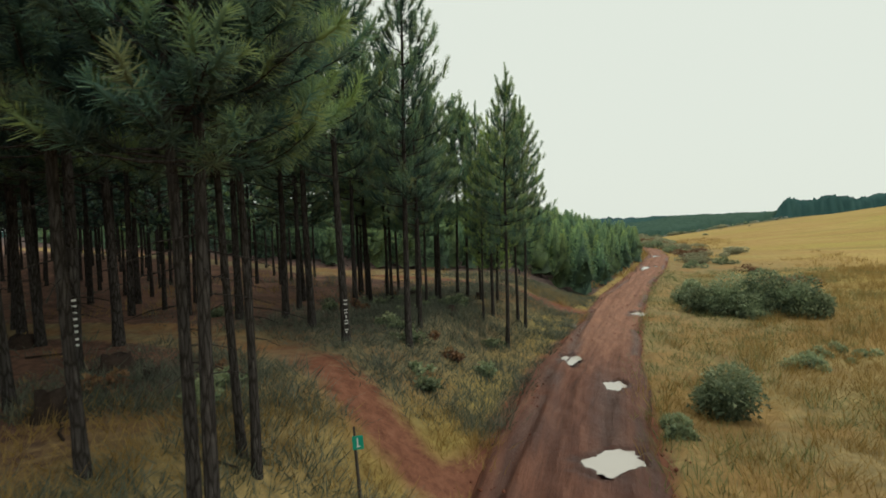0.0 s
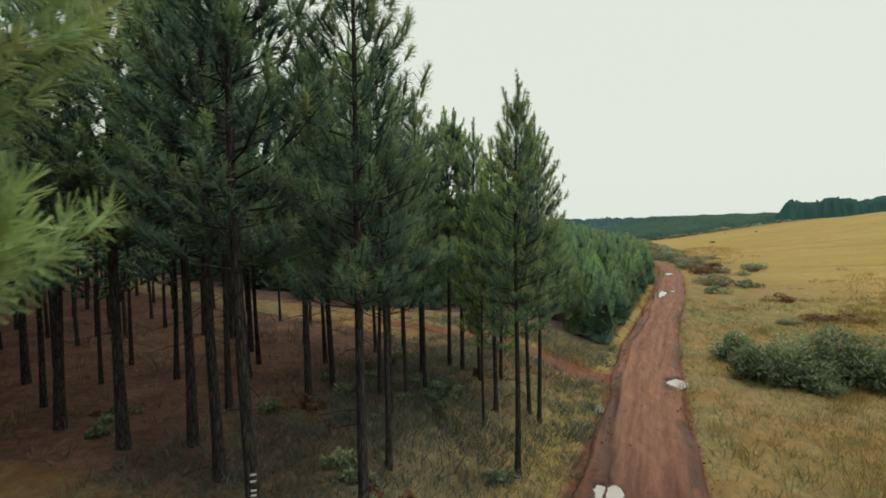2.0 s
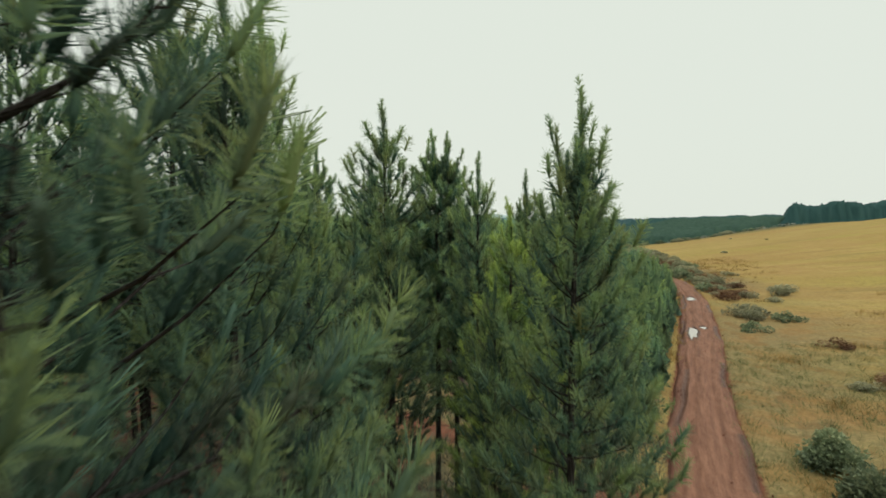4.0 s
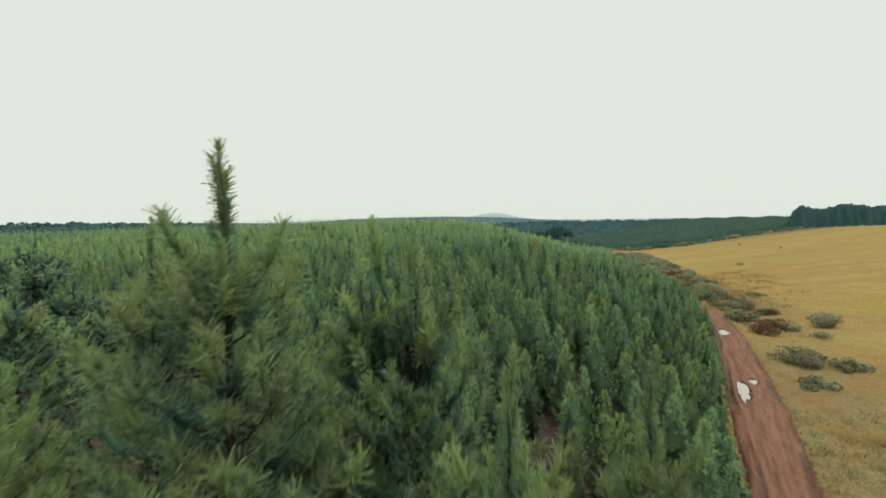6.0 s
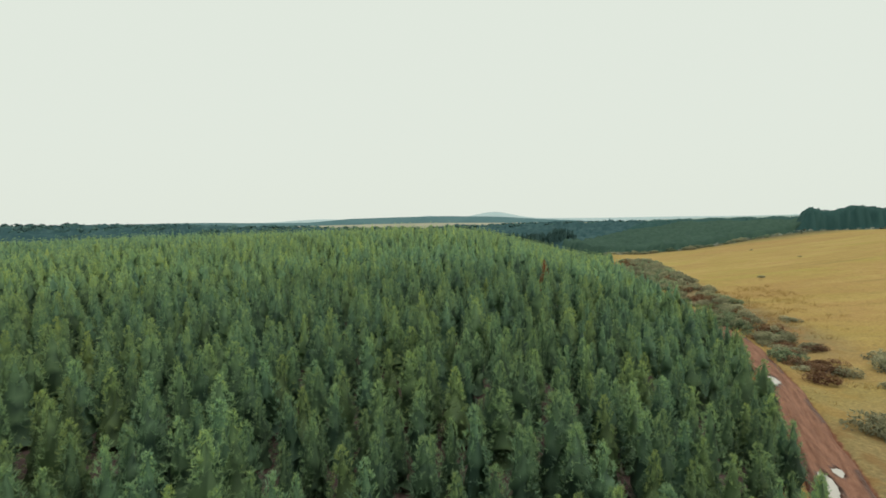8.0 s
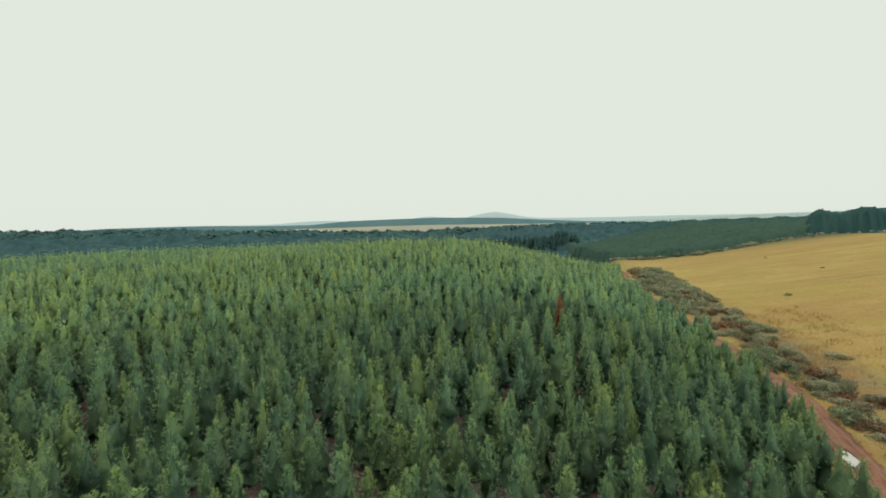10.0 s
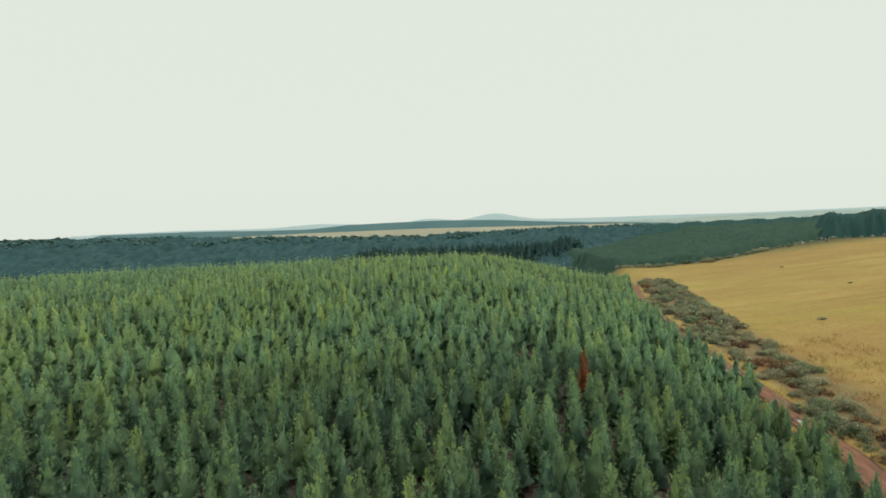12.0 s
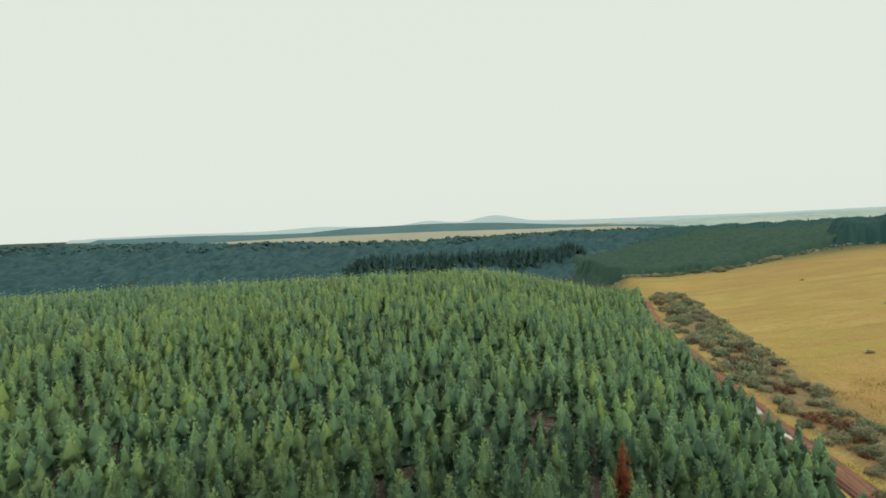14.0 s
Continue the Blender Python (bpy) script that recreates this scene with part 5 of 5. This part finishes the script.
# ---- grass ----
def grasses():
    rng = np.random.default_rng(31)

    def spots(n, x0, x1, y0, y1, ok, power=1.0):
        x, y = x0 + (x1 - x0) * rng.random(n), y0 + (y1 - y0) * rng.random(n) ** power
        d = soft_curve(y) - x
        track = np.minimum(path_distance(x, y, SIDE_TRACK), path_distance(x, y, CROSS_TRACK))
        keep = (np.abs(d) > road_half(y) - 0.45 + 0.7 * rng.random(n)) & (track > 0.55 + 1.1 * rng.random(n)) & ok(x, y, d)
        x, y = x[keep], y[keep]
        k = 0.55 + 0.6 * rng.random(len(x)) + 0.45 * ripple(x * 1.7, y * 1.7)
        return np.stack([x, y, np.clip(k, 0.3, 1.6)], 1)

    patch = lambda x, y: ripple(x * 2.1 + 4, y * 2.1) + 0.6 * ripple(x * 0.7, y * 0.8 + 3)
    a = spots(16500, -3, 48, -4, 62, lambda x, y, d: (d < 0) & (patch(x, y) > -0.25), 1.25)
    grass_patch("dry_grass", a, 13, 0.52, 0.19, 0.011, GRASS, "tall golden dry grass in ragged tufts", rng)
    a = spots(11500, -3, 42, -4, 62, lambda x, y, d: (d < 0) & (patch(x, y) < 0.32), 1.25)
    grass_patch("green_grass", a, 11, 0.44, 0.19, 0.012, GREENGRASS, "rank green grass between golden tufts", rng)
    a = spots(14000, -16, 16, 2, 46, lambda x, y, d: (d > 0) & (rng.random(len(x)) < smooth(8.5, 4, d) + 0.5 * smooth(15.5, 13.5, y) + 0.05) & (patch(x, y) > -0.3), 1.1)
    grass_patch("dry_grass", a, 14, 0.46, 0.17, 0.010, GRASS, "dry yellow grass along the edge of the pines", rng)
    a = spots(21000, -20, 12, 8, 44, lambda x, y, d: (d > 2) & (patch(x, y) < np.where(y < 17, -0.1, 0.12)) & (rng.random(len(x)) < smooth(15, 8, d) + 0.05), 1.1)
    grass_patch("green_grass", a, 14, 0.40, 0.2, 0.013, UNDERGROWTH, "dull grey-green undergrowth below the pines", rng)
    a = spots(9000, 10, 46, 42, 112, lambda x, y, d: (d > 0) & (d < 4.2) & (patch(x, y) > -0.5))
    grass_patch("dry_grass", a, 8, 0.5, 0.22, 0.022, GRASS, "dry yellow grass between road and young pines", rng)
    a = spots(5200, 18, 75, 55, 150, lambda x, y, d: (d < 0) & (d > -26) & (patch(x, y) > -0.1))
    grass_patch("dry_grass", a, 7, 0.5, 0.3, 0.030, GRASS, "golden grass beyond the road", rng)


grasses()


# ---- small things ----
def solid(name, bm, mat, parent=None, label=""):
    me = bpy.data.meshes.new(name)
    bm.normal_update()
    bm.to_mesh(me)
    bm.free()
    me.materials.append(mat)
    return part(name, me, parent, label)


def box(bm, c, s, turn=None):
    r = bmesh.ops.create_cube(bm, size=1.0, matrix=Matrix.Translation(c) @ (turn or Matrix()) @ Matrix.Diagonal((*s, 1)))
    return r["verts"]


def marker_post():
    x, y = -0.27, 13.0
    ob = new("marker_sign")
    ob.location = (x, y, z_at(x, y) - 0.05)
    ob.rotation_euler = (0.02, -0.045, 0.15)
    v, f = tube([[0, 0, -0.2], [0.004, 0, 0.5], [-0.003, 0, 1.0], [0, 0, 1.45]], [0.032, 0.03, 0.027, 0.022], 8)
    part("post", smooth_faces(mesh_from("post", v, f, POSTWOOD)), ob, "thin dark wooden post")
    bm = bmesh.new()
    box(bm, (0.05, -0.04, 1.17), (0.20, 0.012, 0.26))
    bmesh.ops.bevel(bm, geom=list(bm.edges), offset=0.004, segments=1, affect="EDGES")
    plate = solid("plate", bm, SIGNGREEN, ob, "small green enamel plate")
    bm = bmesh.new()
    box(bm, (0.045, -0.049, 1.18), (0.022, 0.004, 0.17))
    box(bm, (0.058, -0.049, 1.10), (0.07, 0.004, 0.022))
    solid("mark", bm, WHITEPAINT, plate, "white painted mark")
    tagged(ob, "small green marker plate on a thin dark post in grass", "marker sign")


def trunk_marks():
    small = [(1.32, 0.10, 0.031), (1.20, 0.10, 0.031), (1.03, 0.09, 0.028), (0.94, 0.09, 0.028), (0.82, 0.03, 0.08), (0.70, 0.10, 0.028), (0.61, 0.10, 0.028), (0.42, 0.10, 0.025), (0.35, 0.04, 0.062)]
    # pairs of worn bars, one pair below the other
    large = []
    for top in (1.84, 1.52, 1.20, 0.86):
        large += [(top, 0.12, 0.055), (top - 0.15, 0.12, 0.055)]
    for tree, facing, rows in zip(marked, (-0.72, -1.29), (large, small)):
        inv = tree.matrix_basis.inverted()
        r = 0.162 * tree.matrix_basis.to_scale().x
        for zz, w, h in rows:
            bm = bmesh.new()
            n = 6
            for k in range(n):
                a = facing + (k - n / 2 + 0.5) * (w / n) / (r - 0.015)
                box(bm, (r * math.cos(a), r * math.sin(a), zz), (w / n * 1.1, 0.008, h), Matrix.Rotation(a + 1.57, 4, "Z"))
            mark = solid("painted_mark", bm, WHITEPAINT, tree, "worn white paint")
            mark.matrix_parent_inverse = inv
            mark.matrix_basis = Matrix.Translation(tree.location)


def stump(x, y, r, h, seed):
    rng = np.random.default_rng(seed)
    n = 14
    a = np.arange(n) / n * 6.283
    rows = []
    for k, (zz, m) in enumerate(((-0.1, 1.7), (0.12 * h, 1.35), (0.5 * h, 1.05), (h, 0.95))):
        rr = r * m * (1 + 0.28 * (rng.random(n) - 0.5))
        zk = zz + (0.35 * h * (rng.random(n) - 0.4) if k == 3 else 0)
        rows.append(np.stack([np.cos(a) * rr, np.sin(a) * rr, np.full(n, zz) if np.isscalar(zk) else zk], 1))
    rows.append(np.stack([np.cos(a) * r * 0.4, np.sin(a) * r * 0.4, np.full(n, h * 0.7)], 1))
    rows.append(np.stack([np.cos(a) * 0.01, np.sin(a) * 0.01, np.full(n, h * 0.65)], 1))
    v = np.concatenate(rows)
    i = np.arange(len(rows) - 1)[:, None] * n
    j = np.arange(n)[None]
    f = np.stack([i + j, i + (j + 1) % n, i + n + (j + 1) % n, i + n + j], -1).reshape(-1, 4)
    ob = part("tree_stump", smooth_faces(mesh_from("tree_stump", v, f, STUMPWOOD)))
    ob.location = (x, y, z_at(x, y))
    return tagged(ob, "rotten blackened tree stump among pine litter", "tree stump", "old stumps")


def fallen_log(x, y, length, r, turn, seed, label="pale weathered felled log lying on the forest floor", mat=None):
    rng = np.random.default_rng(seed)
    q = np.linspace(-0.5, 0.5, 6)
    c, s = math.cos(turn), math.sin(turn)
    pts = np.stack([q * length * c, q * length * s + 0.04 * rng.normal(size=6), np.zeros(6)], 1)
    pts[:, 2] = land(pts[:, 0] + x, pts[:, 1] + y) - z_at(x, y) + r * 0.8
    v, f = tube(pts, r * np.linspace(1.1, 0.6, 6), 7, 0.2, rng)
    bm_v = np.concatenate([v, pts[[0, -1]]])
    n = 7
    cap = [[len(v), (j + 1) % n, j, j] for j in range(n)]
    tri = np.concatenate([f[:, [0, 1, 2]], f[:, [0, 2, 3]], np.array(cap)[:, :3], np.array([[len(v) + 1, len(v) - n + j, len(v) - n + (j + 1) % n] for j in range(n)])])
    ob = part("fallen_log", mesh_from("fallen_log", bm_v, tri, mat or WOOD))
    ob.location = (x, y, z_at(x, y))
    return tagged(ob, label, "log", "felled logs")


def litter_things():
    rng = np.random.default_rng(77)
    for i, (x, y, r, h) in enumerate([(-6.95, 16.75, 0.34, 0.42), (-6.03, 13.2, 0.24, 0.5), (-5.7, 16.1, 0.2, 0.2), (3.0, 31.6, 0.16, 0.3), (-0.6, 33.5, 0.2, 0.25), (1.5, 27.0, 0.17, 0.25), (-11.5, 19.5, 0.3, 0.35)]):
        stump(x, y, r, h, i)
    for i in range(13):
        a, d = rng.random() * 6.283, 2.2 * rng.random() ** 0.7
        fallen_log(14.2 + d * math.cos(a), 119.6 + d * math.sin(a), 1.6 + 1.8 * rng.random(), 0.06 + 0.07 * rng.random(), rng.random() * 3.14, 300 + i)
    for i in range(46):
        y = 54 + 34 * rng.random()
        x = -10 + 24 * rng.random()
        fallen_log(x, y, 1.0 + 1.6 * rng.random(), 0.035 + 0.05 * rng.random(), rng.random() * 3.14, 330 + i)
    for i, (x, y, ln, t) in enumerate([(-3.7, 15.3, 1.1, 2.6), (-6.9, 16.9, 1.6, 0.2), (-5.4, 12.6, 1.3, 2.2), (-9.5, 18.6, 2.0, 0.5), (-2.4, 12.0, 0.6, 0.4), (-3.9, 23.0, 1.5, 1.0)]):
        fallen_log(x, y, ln, 0.03, t, 400 + i, "dead fallen pine branch on needle litter", STUMPWOOD)


def mud_clods():
    """Clods and stones thrown up along the ruts and road edges, in one mesh."""
    rng = np.random.default_rng(88)
    n = 800
    y = 9 + 60 * rng.random(n) ** 1.4
    hw = road_half(y)
    left = rng.random(n) < 0.6
    u = np.where(left, -hw + rng.normal(size=n) * 0.35 + 0.25, hw + rng.normal(size=n) * 0.28)
    u = np.where(rng.random(n) < 0.08, rng.uniform(-1, 1, n) * hw, u)
    x = soft_curve(y) + u
    keep = puddle_field(x, y) > 1.2
    x, y, u = x[keep], y[keep], u[keep]
    n = len(x)
    zr = np.where(np.abs(u) < road_half(y) * 0.85, road_level(y) + 0.03, land(x, y) + 0.0)
    ico = np.array([[0, 0, 1], [.9, 0, .1], [0, .9, .1], [-.9, 0, .1], [0, -.9, .1], [0, 0, -.6]])
    fc = np.array([[0, 1, 2], [0, 2, 3], [0, 3, 4], [0, 4, 1], [5, 2, 1], [5, 3, 2], [5, 4, 3], [5, 1, 4]])
    s = 0.018 + 0.05 * rng.random(n) ** 3
    v = ico[None] * (s[:, None, None] * (0.7 + 0.6 * rng.random((n, 6, 3)))) + np.stack([x, y, zr], 1)[:, None]
    f = fc[None] + (np.arange(n) * 6)[:, None, None]
    ob = part("mud_clods", mesh_from("mud_clods", v.reshape(-1, 3), f.reshape(-1, 3), CLOD))
    tagged(ob, "clods of red mud along the ruts and road edges", "mud clods", kind="stuff")


marker_post()
trunk_marks()
litter_things()
mud_clods()
